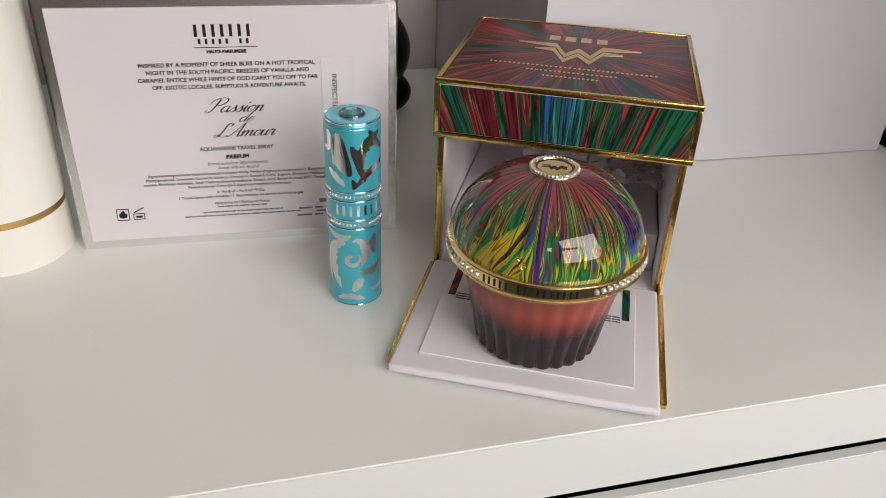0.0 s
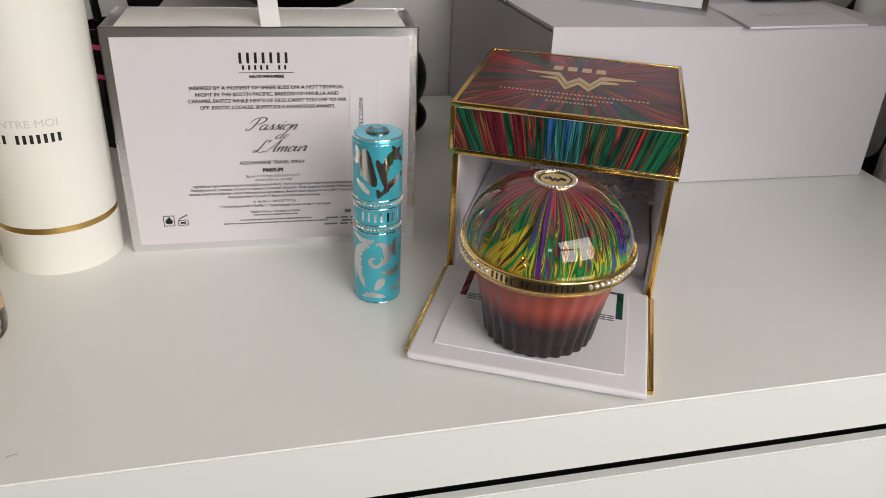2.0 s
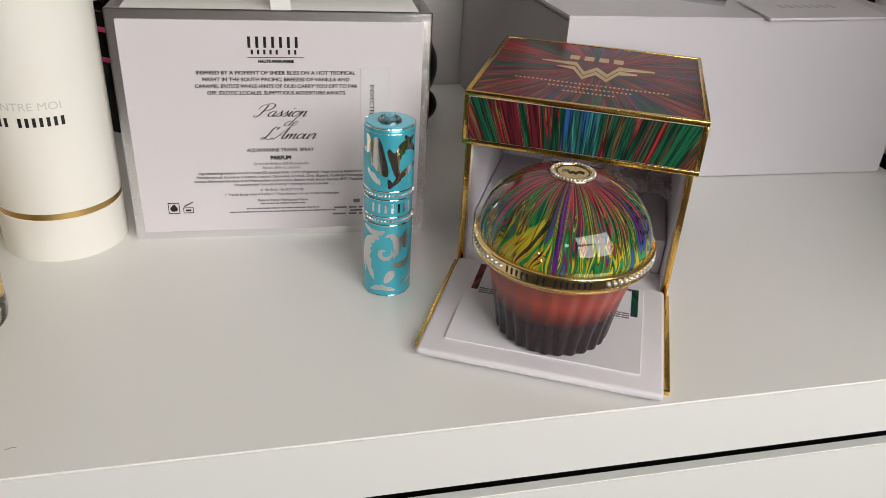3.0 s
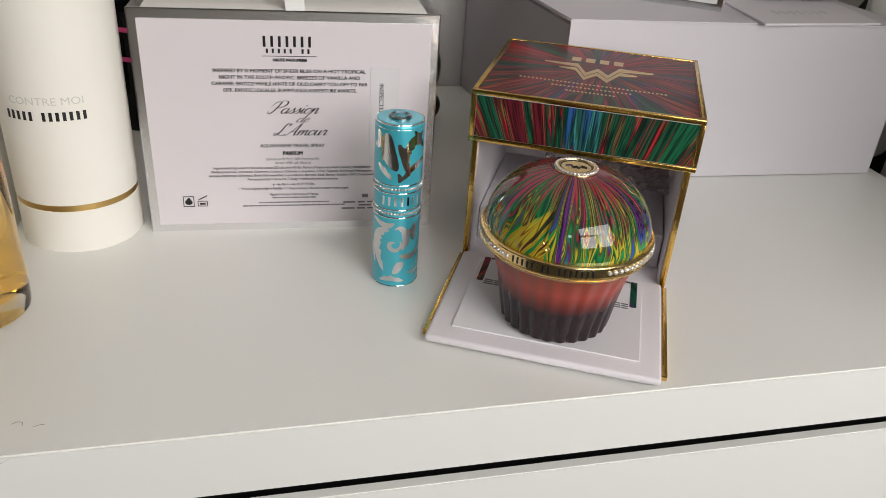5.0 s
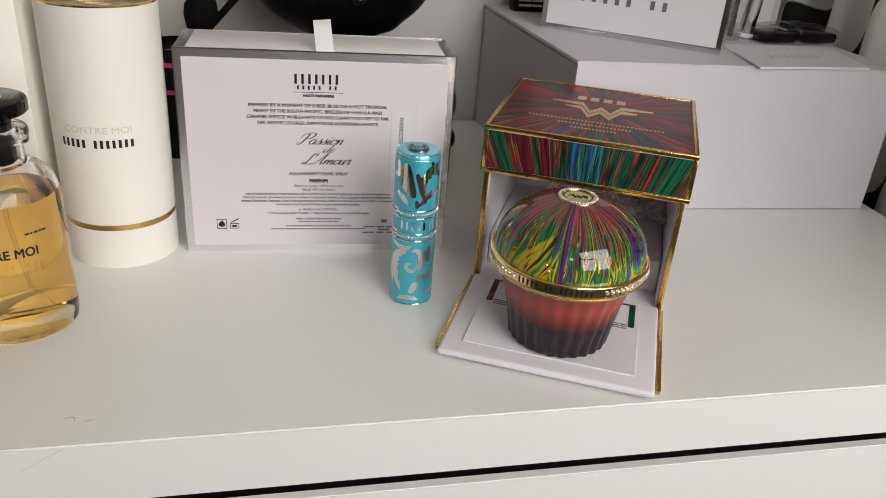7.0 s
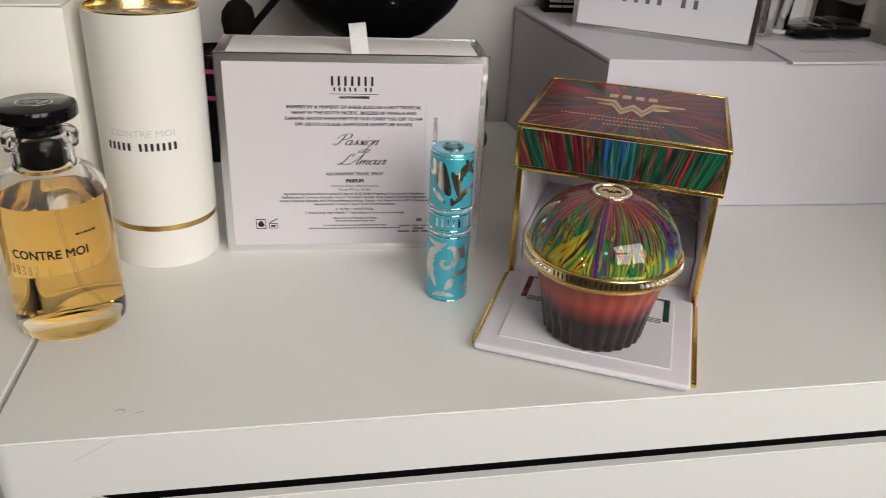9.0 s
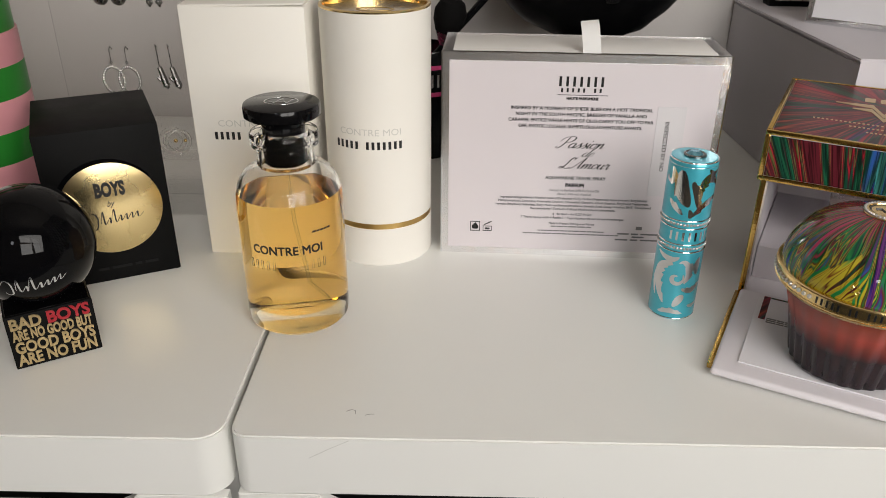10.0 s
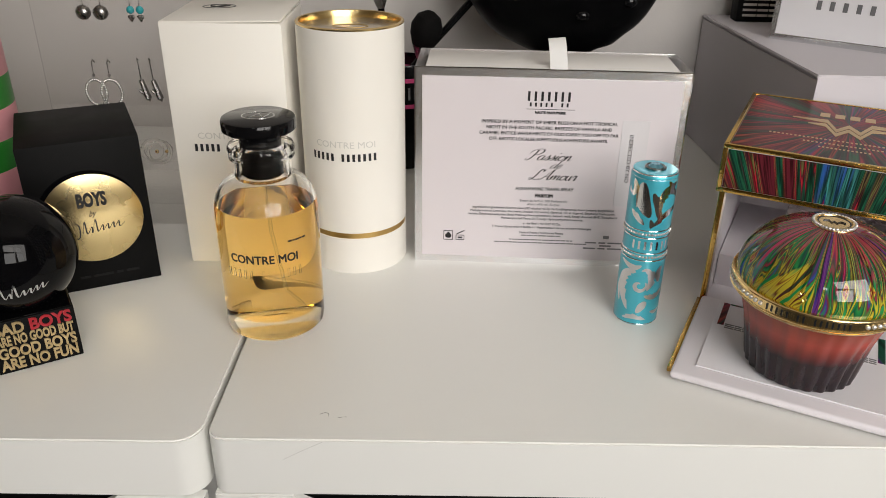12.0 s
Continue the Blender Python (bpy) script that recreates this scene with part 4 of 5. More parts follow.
def blade(pts, width, teeth=0, blunt=0.8):
    """A curved leaf along points given in millimetres, with a toothed edge on one side if asked."""
    p = [(x / 1000, z / 1000) for x, z in pts]
    p = [p[0]] + p + [p[-1]]
    line = []
    for a, b, c, d in zip(p, p[1:], p[2:], p[3:]):
        for q in range(10):
            t = q / 10
            line.append(tuple(0.5 * (2 * b[i] + (c[i] - a[i]) * t + (2 * a[i] - 5 * b[i] + 4 * c[i] - d[i]) * t * t + (3 * b[i] - a[i] - 3 * c[i] + d[i]) * t ** 3) for i in (0, 1)))
    line.append(p[-1])
    bm, rows_ = bmesh.new(), []
    across = [j / 4 for j in range(-4, 5)]
    for k, (x, z) in enumerate(line):
        xa, za = line[max(k - 1, 0)]
        xb, zb = line[min(k + 1, len(line) - 1)]
        d, f_ = math.hypot(xb - xa, zb - za) or 1e-9, k / (len(line) - 1)
        h = width / 2000 * max(0.03, math.sin(math.pi * min(1, f_ * 0.94 + 0.04))) ** blunt
        notch = 1 - 0.55 * ((f_ * teeth) % 1.0) if teeth else 1.0
        rows_.append([bm.verts.new((x - j * h * g * (zb - za) / d, -0.00008, z + j * h * g * (xb - xa) / d)) for j, g in ((q, notch if q > 0 else 1.0) for q in across)])
    for a, b in zip(rows_, rows_[1:]):
        for j in range(len(across) - 1):
            bm.faces.new((a[j], b[j], b[j + 1], a[j + 1]))
    return bm


# acanthus motifs: points along each leaf, its width, its teeth
LOWER_LEAVES = [([(-15, 41), (-9.2, 38.6), (-4.9, 38.3), (-1.6, 40)], 3.4, 0), ([(-4.6, 35.8), (-9.6, 33.4), (-12.2, 27.5), (-11, 19), (-7.2, 10)], 6.8, 6), ([(-13.4, 32), (-15.6, 22.7), (-13.6, 13)], 2.4, 0),
                ([(1.0, 37.2), (4.6, 35.2), (5.6, 29.5), (3.2, 23.6)], 5.4, 3), ([(-1.2, 36.4), (1.5, 37.6), (4.4, 36.8)], 1.8, 0), ([(11.2, 39), (9.6, 34), (10.6, 28.6)], 4.6, 0),
                ([(2.0, 20.2), (8.5, 19.6), (15.5, 22.8)], 4.2, 4), ([(3.6, 16.4), (1.4, 13.2), (-1.4, 8.6)], 4.6, 0), ([(-9.4, 4.0), (-3, 6.0), (4.8, 4.2)], 3.6, 4), ([(7.2, 9.2), (11, 8.4), (16, 9.8)], 2.4, 0)]
CAP_LEAVES = [([(-6.8, 90.5), (-6.2, 80), (-1.2, 70.5)], 8.4, 0), ([(-0.6, 85), (3.0, 78), (4.2, 69.5)], 5.2, 4), ([(16, 82), (9.5, 86.5), (5.6, 83), (3.8, 77.5)], 6.0, 5), ([(17, 75.5), (8, 71.5), (1.4, 65)], 4.2, 3),
              ([(-13.2, 91), (-11.4, 86), (-13.6, 81)], 4.0, 0), ([(-10.0, 84), (-9.0, 80), (-9.6, 75)], 2.8, 0), ([(-12.4, 73), (-8, 69.5), (-3.6, 65.6)], 3.8, 3), ([(-0.4, 69), (0.6, 66), (-0.2, 64)], 2.6, 0), ([(7.6, 91.6), (11, 88.6), (14.5, 90.4)], 3.0, 0)]


def scrollwork(z0, h, leaves, curls, material, parent):
    """The motif on both faces of the tube, each face a part of its own."""
    for face in (0, 1):
        out = [blade(*leaf_) for leaf_ in leaves] + [scroll(*curl) for curl in curls]
        bm = merge(*out)
        for v in bm.verts:
            v.co.z = min(max(v.co.z, z0), z0 + h)
        tagged(part("scrollwork", wrapped(bm, SR, math.pi * face), material, parent, "silver leaf scrollwork", False), kind="stuff")


scrollwork(0.0018, 0.0400, LOWER_LEAVES, [(-0.0016, 0.0268, 0.0042, 0.0015, radians(35), radians(-290), 0.0026, 40)], silver_leaf, lower)
scrollwork(0.0635, 0.0285, CAP_LEAVES, [(-0.0150, 0.0850, 0.0036, 0.0014, radians(60), radians(-200), 0.0020, 30)], silver, cap)

# ---- flat gift-set box in a silver sleeve ----
HW, HD, HH = 0.0876, 0.054, 0.1384
hset = thing("gift_set_box", "white gift set box in a silver sleeve with ribbon pull", "box", pose(-0.0165, 0.3870, Z, 0, 0, -2.7))
hull = block(-HW, HW, 0, HD, 0, HH)
top_face = max(hull.faces, key=lambda f: f.calc_center_median().z)
bmesh.ops.inset_region(hull, faces=[top_face], thickness=0.0012)
bmesh.ops.translate(hull, verts=top_face.verts[:], vec=(0, 0, -HH + 0.0012))
sleeve = part("sleeve", hull, holo_foil, hset, "silver foil sleeve", False)
part("sleeve_edge", merge(*[block(sx - 0.0004, sx + 0.0004, -0.0003, 0.0005, 0, HH) for sx in (-HW, HW)], block(-HW, HW, -0.0003, 0.0005, HH - 0.0003, HH + 0.0004)), silver, sleeve)
part("inner_box", block(-HW + 0.0062, HW - 0.0062, 0.0030, HD - 0.0025, 0.0013, HH - 0.0006, 0.0008), card_white, hset, "white inner box")
rib = bmesh.new()
rows = []
for k in range(11):
    s = k / 10
    y, z = 0.0032 + 0.008 * s + 0.006 * s * s, HH - 0.0012 + 0.018 * math.sin(s * 1.45)
    rows.append((y, z))
pts2 = [(y, z) for y, z in rows] + [(y + 0.0007, z - 0.0009) for y, z in rows[::-1]]
lowv = [rib.verts.new((-0.0055, y, z)) for y, z in pts2]
f = rib.faces.new(lowv)
ex = bmesh.ops.extrude_face_region(rib, geom=[f])
for v in ex["geom"]:
    if isinstance(v, bmesh.types.BMVert):
        v.co.x = 0.0055
bmesh.ops.recalc_face_normals(rib, faces=rib.faces[:])
part("ribbon_pull", rib, ribbon_white, hset, "white ribbon pull", True, pose(0.004, 0, 0) @ Matrix.Translation((0, 0, HH)) @ Matrix.Rotation(radians(-6), 4, "Y") @ Matrix.Translation((0, 0, -HH)))
LX, LB, LT = 0.0830, 0.0050, 0.1330
panel = part("label_panel", block(-LX, LX, -0.0009, -0.0001, LB, LT, 0.0002, 1), label_paper, hset, "white printed label panel", False)


def lz(row):
    f_ = (row - 139.4) / 314.4
    return LT - (LT - LB) * (0.90 * f_ + 0.10 * f_ * f_)


def on_panel(name, bm, material, x, row, label=""):
    return part(name, bm, material, panel, label, False, pose(x, -0.0010, lz(row)))


on_panel("brand_line", mark_row(7, 0.030, 0.0062, (), 0.00012, 0.36), ink_black, 0.0, 170.5, "black brand marks")
on_panel("brand_line", mark_row(8, 0.027, 0.0026, (5,), 0.00012, 0.36), ink_black, 0.0, 185)
on_panel("rule", block(-0.0155, 0.0155, -0.0001, 0.0001, -0.00015, 0.00015), ink_black, 0.0, 193)
on_panel("lettering", heavy(lettering("HAUTE PARFUMERIE", 0.0024, 0.0195), 0.00022), ink_black, 0.0, 199)
for row, words, w in ((216, "INSPIRED BY A MOMENT OF SHEER BLISS ON A HOT TROPICAL", 0.0880), (226, "NIGHT IN THE SOUTH PACIFIC, BREEZES OF VANILLA AND", 0.0815),
                      (236, "CARAMEL ENTICE WHILE HINTS OF OUD CARRY YOU OFF TO FAR", 0.0905), (246, "OFF, EXOTIC LOCALES. SUMPTUOUS ADVENTURE AWAITS.", 0.0775)):
    on_panel("lettering", heavy(lettering(words, 0.0030, w), 0.00010), ink_black, 0.0, row)
on_panel("lettering", pen_script("Passion", 0.0305, 0.0034, 0.00032, 0.0009), ink_black, 0.0008, 273)
on_panel("lettering", pen_script("de", 0.0078, 0.0027, 0.00024, 0.0007), ink_black, 0.0070, 288.5)
on_panel("lettering", pen_script("L'Amour", 0.0325, 0.0033, 0.00032, 0.0009), ink_black, 0.0050, 307.5)
on_panel("lettering", heavy(lettering("AQUAMARINE TRAVEL SPRAY", 0.0030, 0.0390), 0.00018), ink_grey, 0.0, 332)
on_panel("lettering", heavy(lettering("PARFUM", 0.0034, 0.0118), 0.00034), ink_black, 0.0, 344)
on_panel("lettering", lettering("Extrait de Parfum. 50% Perfume Oil", 0.0024, 0.0320), ink_grey, 0.0, 353)
on_panel("lettering", lettering("Alcool. 69% vol. Alcohol", 0.0024, 0.0220), ink_grey, 0.0, 359)
for row, words, w in ((366.5, "Ingredients/Ingredients: Alcohol denat.(SD alcohol 40-B), Parfum(fragrance), Aqua (water), Butylphenyl", 0.096),
                      (372.5, "Methylpropional, Limonene, Coumarin, Linalool, Citronellol, Geraniol, Citral, Eugenol, Ethylhexyl Methoxycin-", 0.099),
                      (378.5, "namate, Ethylhexyl Salicylate, Butyl Methoxydibenzoylmethane, Benzoic Acid, Benzyl Alcohol, BHT, Tocopherol", 0.102),
                      (384.5, "Pentaerythrityl Tetra-Di-T-Butyl Hydroxyhydrocinnamate.", 0.056), (393, "e  4x 8ml - 4x 0.27 Fl.Oz.", 0.026),
                      (399.5, "1 Travel Spray with 4 Refills / 1 Vaporisateur de sac et ses 4 recharges", 0.068), (409, "Made in France / Fabrique en France", 0.030)):
    on_panel("lettering", heavy(lettering(words, 0.0022, w), 0.00009), ink_soft, 0.0, row)
wr = random.Random(4)
for row, w, n in ((414, 0.027, 4), (421.5, 0.044, 8), (426.5, 0.064, 10)):
    on_panel("print_line", bars([wr.choice((2, 3, 4, 5, 6)) for _ in range(n * 2 - 2)], w, 0.00075, gap=0.7), ink_soft, 0.0, row)
for row, w in ((413, 0.004), (423, 0.028), (428, 0.008), (433, 0.030)):
    on_panel("print_line", bars((5, 3, 8) if w > 0.02 else (3,), w, 0.0010 if row != 413 else 0.0024, gap=1), ink_soft, 0.045, row)
# warning signs
sign = on_panel("flame_sign", merge(block(-0.0033, 0.0033, -0.0001, 0.0001, -0.0036, -0.0032), block(-0.0033, 0.0033, -0.0001, 0.0001, 0.0032, 0.0036), block(-0.0033, -0.0029, -0.0001, 0.0001, -0.0032, 0.0032), block(0.0029, 0.0033, -0.0001, 0.0001, -0.0032, 0.0032)), ink_black, -0.0645, 418)
part("flame", merge(leaf(0, -0.0022, 0.0048, 0.0030, radians(95), radians(-20)), leaf(-0.0008, -0.002, 0.003, 0.0016, radians(120), radians(-30)), leaf(0.0008, -0.002, 0.003, 0.0016, radians(60), radians(30))), ink_black, sign, "", False)
on_panel("jar_sign", merge(block(-0.0030, 0.0030, -0.0001, 0.0001, -0.0034, -0.0030), block(-0.0030, 0.0030, -0.0001, 0.0001, 0.0, 0.0004), block(-0.0030, -0.0026, -0.0001, 0.0001, -0.0030, 0.0), block(0.0026, 0.0030, -0.0001, 0.0001, -0.0030, 0.0),
                           block(-0.0016, 0.0016, -0.0001, 0.0001, -0.0022, -0.0010), moved(block(-0.0030, 0.0030, -0.0001, 0.0001, 0, 0.0006), pose(0.0004, 0, 0.0022, 0, -28))), ink_black, -0.0562, 418)
stick = on_panel("sticker", block(-0.0088, 0.0088, -0.0002, 0.0001, -0.030, 0.030), sticker_clear, 0.0560, 285, "clear white inspection sticker")
part("lettering", moved(lettering("INSPECTED BY NO", 0.0038, 0.033), pose(0, 0, 0, 0, 90)), ink_black, stick, "", False, pose(-0.0022, -0.00025, 0.004))

# ---- white cylinder carton ----
TR, TH = 0.0345, 0.1640
tubec = thing("cylinder_carton", "tall white cylinder carton with gold rim and gold band", "carton", pose(-0.1457, 0.4030, Z, 0, 0, -2))
part("base", lathe([(0.0, 0.0), (TR - 0.0004, 0.0), (TR, 0.0005), (TR, 0.0262), (TR - 0.0004, 0.0266), (0.0, 0.0266)], 96), cream_card, tubec)
part("gold_band", lathe([(0.0, 0.0266), (TR - 0.0006, 0.0266), (TR - 0.0006, 0.0304), (0.0, 0.0304)], 96), gold_matt, tubec, "matt gold band")
drum = part("drum", lathe([(0.0, 0.0304), (TR - 0.0003, 0.0304), (TR, 0.0308), (TR, TH - 0.0004), (TR - 0.0004, TH), (TR - 0.0018, TH - 0.0004), (TR - 0.0018, TH - 0.0080), (0.0, TH - 0.0080)], 96), cream_card, tubec)
part("gold_rim", lathe([(TR - 0.0023, TH - 0.0062), (TR - 0.0021, TH - 0.0062), (TR - 0.0019, TH - 0.0002), (TR - 0.0001, TH - 0.0003), (TR + 0.0001, TH + 0.0006), (TR - 0.0008, TH + 0.0012), (TR - 0.0020, TH + 0.0010), (TR - 0.0023, TH + 0.0004), (TR - 0.0023, TH - 0.0062)], 96), gold_polished, tubec, "gold rim")
lidd = part("gold_lid", lathe([(0.0, TH - 0.0075), (TR - 0.0024, TH - 0.0075), (TR - 0.0024, TH - 0.0038), (TR - 0.0034, TH - 0.0034), (0.0, TH - 0.0034)], 96), gold_pale, tubec, "recessed pale gold lid")
part("brand_mark", ring(0.008, 0.0004, 40, 6), gold_matt, lidd, "embossed oval mark", True, pose(0, 0, TH - 0.0034) @ Matrix.Diagonal((1.4, 0.8, 1, 1)))
part("lettering", wrapped(lettering("CONTRE MOI", 0.0060, 0.0400, 0.00006), TR, radians(-2)), ink_pale, drum, "pale embossed lettering", False, pose(0, 0, 0.0925))
part("brand_line", wrapped(subdivided(mark_row(13, 0.0455, 0.0050, (5,), 0.0001, 0.5), 1), TR, radians(-3)), ink_black, drum, "black brand marks", False, pose(0, 0, 0.0842))

# ---- white square carton ----
sq = thing("square_carton", "tall off-white square perfume carton", "carton", pose(-0.2236, 0.3840, Z))
bx_ = part("body", block(-0.0378, 0.0378, 0, 0.075, 0, 0.1648, 0.0007), cream_card, sq)
part("flap_lid", moved(block(-0.0376, 0.0372, 0.0004, 0.0752, 0.0, 0.0012, 0.0004), pose(0, 0, 0.1650, 0.5, -1.1)), cream_card, sq, "tuck-in flap standing slightly open")
part("brand_mark", ring(0.0072, 0.0003, 40, 6), ink_black, bx_, "black oval mark", True, pose(-0.0120, 0.048, 0.1668, 0.5, -1.1) @ Matrix.Diagonal((1.5, 0.9, 0.6, 1)))
part("brand_mark", merge(tube([(-0.005, 0.002, 0), (0.001, -0.002, 0), (0.005, 0.002, 0)], 0.0003, 6), tube([(-0.004, -0.002, 0), (0.003, 0.0025, 0)], 0.0003, 6)), ink_black, bx_, "", True, pose(-0.0120, 0.048, 0.1668, 0.5, -1.1) @ Matrix.Diagonal((1.3, 1.3, 1, 1)))
part("lettering", lettering("CONTRE MOI", 0.0060, 0.0400, 0.00006), ink_pale, bx_, "pale embossed lettering", False, pose(-0.0020, -0.0001, 0.0925))
part("brand_line", mark_row(13, 0.0470, 0.0050, (5,), 0.0001, 0.5), ink_black, bx_, "black brand marks", False, pose(-0.0015, -0.0001, 0.0845))

# ---- amber perfume bottle ----
amber = thing("amber_bottle", "round glass bottle of amber perfume with a black disc cap", "perfume bottle", pose(-0.1871, 0.3100, Z, 0, 0, 4) @ Matrix.Diagonal((1.024, 1.024, 1.047, 1)))
R = 0.0288
outer = [(0.0, 0.0016), (0.010, 0.0014), (0.018, 0.0006), (0.0225, 0.0), (0.0264, 0.0006), (0.0282, 0.0024), (R, 0.0060), (R, 0.0700), (0.0284, 0.0765), (0.0268, 0.0822), (0.0240, 0.0866), (0.0205, 0.0895), (0.0172, 0.0910),
         (0.0154, 0.0928), (0.0150, 0.0960), (0.0150, 0.1008), (0.0168, 0.1013), (0.0178, 0.1022), (0.0179, 0.1032), (0.0174, 0.1040), (0.0180, 0.1048), (0.0183, 0.1060), (0.0182, 0.1078), (0.0174, 0.1090), (0.0154, 0.1094)]
inner = [(0.0128, 0.1092), (0.0126, 0.0940), (0.0140, 0.0900), (0.0190, 0.0876), (0.0230, 0.0845), (0.0252, 0.0805), (0.0262, 0.0760), (0.0264, 0.0700), (0.0264, 0.0170), (0.0250, 0.0130), (0.0200, 0.0112), (0.0100, 0.0125), (0.0, 0.0130)]
LV = 0.0765
hollow = [q for q in inner if q[1] > LV] + [(0.0262, LV), (0.0, LV)]
part("glass_body", lathe(outer + hollow, 128), bottle_glass, amber, "clear glass")
liq = [(0.0, 0.0128), (0.0100, 0.0123), (0.0200, 0.0110), (0.0250, 0.0128), (0.0264, 0.0169), (0.0264, 0.0700), (0.0261, LV - 0.0004), (0.0, LV - 0.0004)]
part("perfume", lathe(liq, 96), perfume, amber, "amber liquid")
stop = part("cap", lathe([(0.0, 0.0915), (0.0100, 0.0918), (0.0112, 0.0930), (0.0112, 0.1100), (0.0118, 0.1160), (0.0120, 0.1166), (0.0190, 0.1168), (0.0199, 0.1176), (0.0200, 0.1190), (0.0200, 0.1222), (0.0195, 0.1234), (0.0182, 0.1240), (0.0, 0.1240)], 96), black_plastic, amber, "black disc cap")
part("brand_mark", ring(0.0072, 0.00022, 48, 6), silver, stop, "engraved mark", True, pose(0, 0, 0.1240) @ Matrix.Diagonal((1.2, 0.9, 1, 1)))
part("brand_mark", merge(tube([(-0.006, -0.002, 0), (0.003, -0.002, 0)], 0.00025, 6), tube([(-0.004, -0.004, 0), (0.001, 0.005, 0)], 0.00025, 6), tube([(0.0, 0.004, 0), (0.003, -0.004, 0), (0.006, 0.003, 0)], 0.00025, 6)), silver, stop, "", True, pose(0, 0, 0.1240))
part("dip_tube", tube([(0, 0, 0.0915), (0.001, 0, 0.06), (0.006, -0.004, 0.025), (0.016, -0.008, 0.0145)], 0.0008, 8), film_thin, amber)
part("lettering", wrapped(heavy(lettering("CONTRE MOI", 0.0068, 0.0385, 0.0001), 0.00028), R + 0.0001, radians(1)), ink_black, amber, "black printed lettering", False, pose(0, 0, 0.0528))
part("brand_line", wrapped(subdivided(mark_row(13, 0.0450, 0.0048, (5,), 0.0003, 0.35), 1), R, radians(2)), bottle_glass, amber, "raised glass brand marks", False, pose(0, 0, 0.0440))
part("print_line", wrapped(bars((2, 1, 2, 1, 2), 0.0110, 0.0010, gap=0.6), R + 0.0001, radians(40)), ink_black, amber, "", False, pose(0, 0, 0.0625))

# ---- black square carton with a round gold label ----
kx = thing("black_carton", "matt black square carton with a round gold label", "carton", pose(-0.3075, 0.3467, Z, 0, 0, 26))
kb = part("body", block(-0.0350, 0.0350, 0, 0.0790, 0, 0.1003, 0.0006), black_card, kx)
part("label_recess", moved(lathe([(0.0, 0.0), (0.0312, 0.0), (0.0312, 0.0006), (0.0, 0.0006)], 80), pose(-0.0006, 0.0001, 0.0505, 90)), black_lacquer, kb, "glossy black ring")
disc = part("gold_label", moved(lathe([(0.0, 0.0), (0.0298, 0.0), (0.0298, 0.0008), (0.0294, 0.0010), (0.0, 0.0010)], 80), pose(0.0005, -0.0001, 0.0495, 90)), gold_brushed, kb, "round brushed gold label")
part("lettering", moved(lettering("BOYS", 0.0098, 0.0175, bold=0.0005), Matrix.Diagonal((1, 1, 1.25, 1))), ink_black, disc, "bold black lettering", False, pose(0.0012, -0.0012, 0.0620))
part("lettering", lettering("by", 0.0056, 0.0045, shear=0.4), ink_black, disc, "", False, pose(0.0000, -0.0012, 0.0530))
part("brand_mark", flourish(0.00028, 0.00085), ink_black, disc, "black pen flourish", False, pose(0.002, -0.0012, 0.0435) @ Matrix.Rotation(radians(-6), 4, "Y"))
part("print_line", bars((3, 6, 2, 4), 0.036, 0.0016, gap=1), paint("grey_print", (0.012, 0.012, 0.012), rough=0.5, spec=0.1), kb, "", False, pose(0.004, -0.0001, 0.0090))

# ---- black ball bottle on a lettered cube ----
kball = thing("ball_bottle", "glossy black ball perfume bottle on a lettered cube", "perfume bottle", pose(-0.3195, 0.2755, Z, 0, 0, 31.5))
cube = part("cube", block(-0.0215, 0.0215, -0.0215, 0.0215, 0, 0.0318, 0.0005), black_card, kball, "black cube with raised gold lettering")
part("cube_top", block(-0.0205, 0.0205, -0.0205, 0.0205, 0.0318, 0.0324, 0.0002, 1), black_lacquer, cube)
gold_letter = paint("gold_letter", (0.52, 0.40, 0.21), (0.42, 0.31, 0.15), 0.35, 0.7)
for k, (line, w) in enumerate((("BAD", 0.0152), ("ARE NO GOOD BUT", 0.0392), ("GOOD BOYS", 0.0392), ("ARE NO FUN", 0.0392))):
    z = 0.0268 - 0.0074 * k + (0.0004 if k else 0)
    part("lettering", moved(lettering(line, 0.0088 if k != 1 else 0.0078, w, 0.0005, bold=0.00030), Matrix.Diagonal((1, 1, 1.06, 1))), gold_letter, cube, "raised gold lettering", False, pose(-0.0120 if k == 0 else 0, -0.0216, z))
part("lettering", moved(lettering("BOYS", 0.0088, 0.0210, 0.0005, bold=0.0003), Matrix.Diagonal((1, 1, 1.10, 1))), ink_red, cube, "raised red lettering", False, pose(0.0088, -0.0216, 0.0268))
sph = part("ball", ball(0.0322, 1, 1, 1, 64, 40), black_lacquer, kball, "glossy black ball", True, pose(0, 0, 0.0608))
mark = moved(flourish(0.00035, 0.00095), Matrix.Rotation(radians(-8), 4, "Y"))
for v in mark.verts:
    v.co = Vector((v.co.x, -0.030, v.co.z - 0.009)).normalized() * 0.0324
part("brand_mark", mark, silver, sph, "silver pen flourish", True, pose(0, 0, 0, 0, 0, -6))

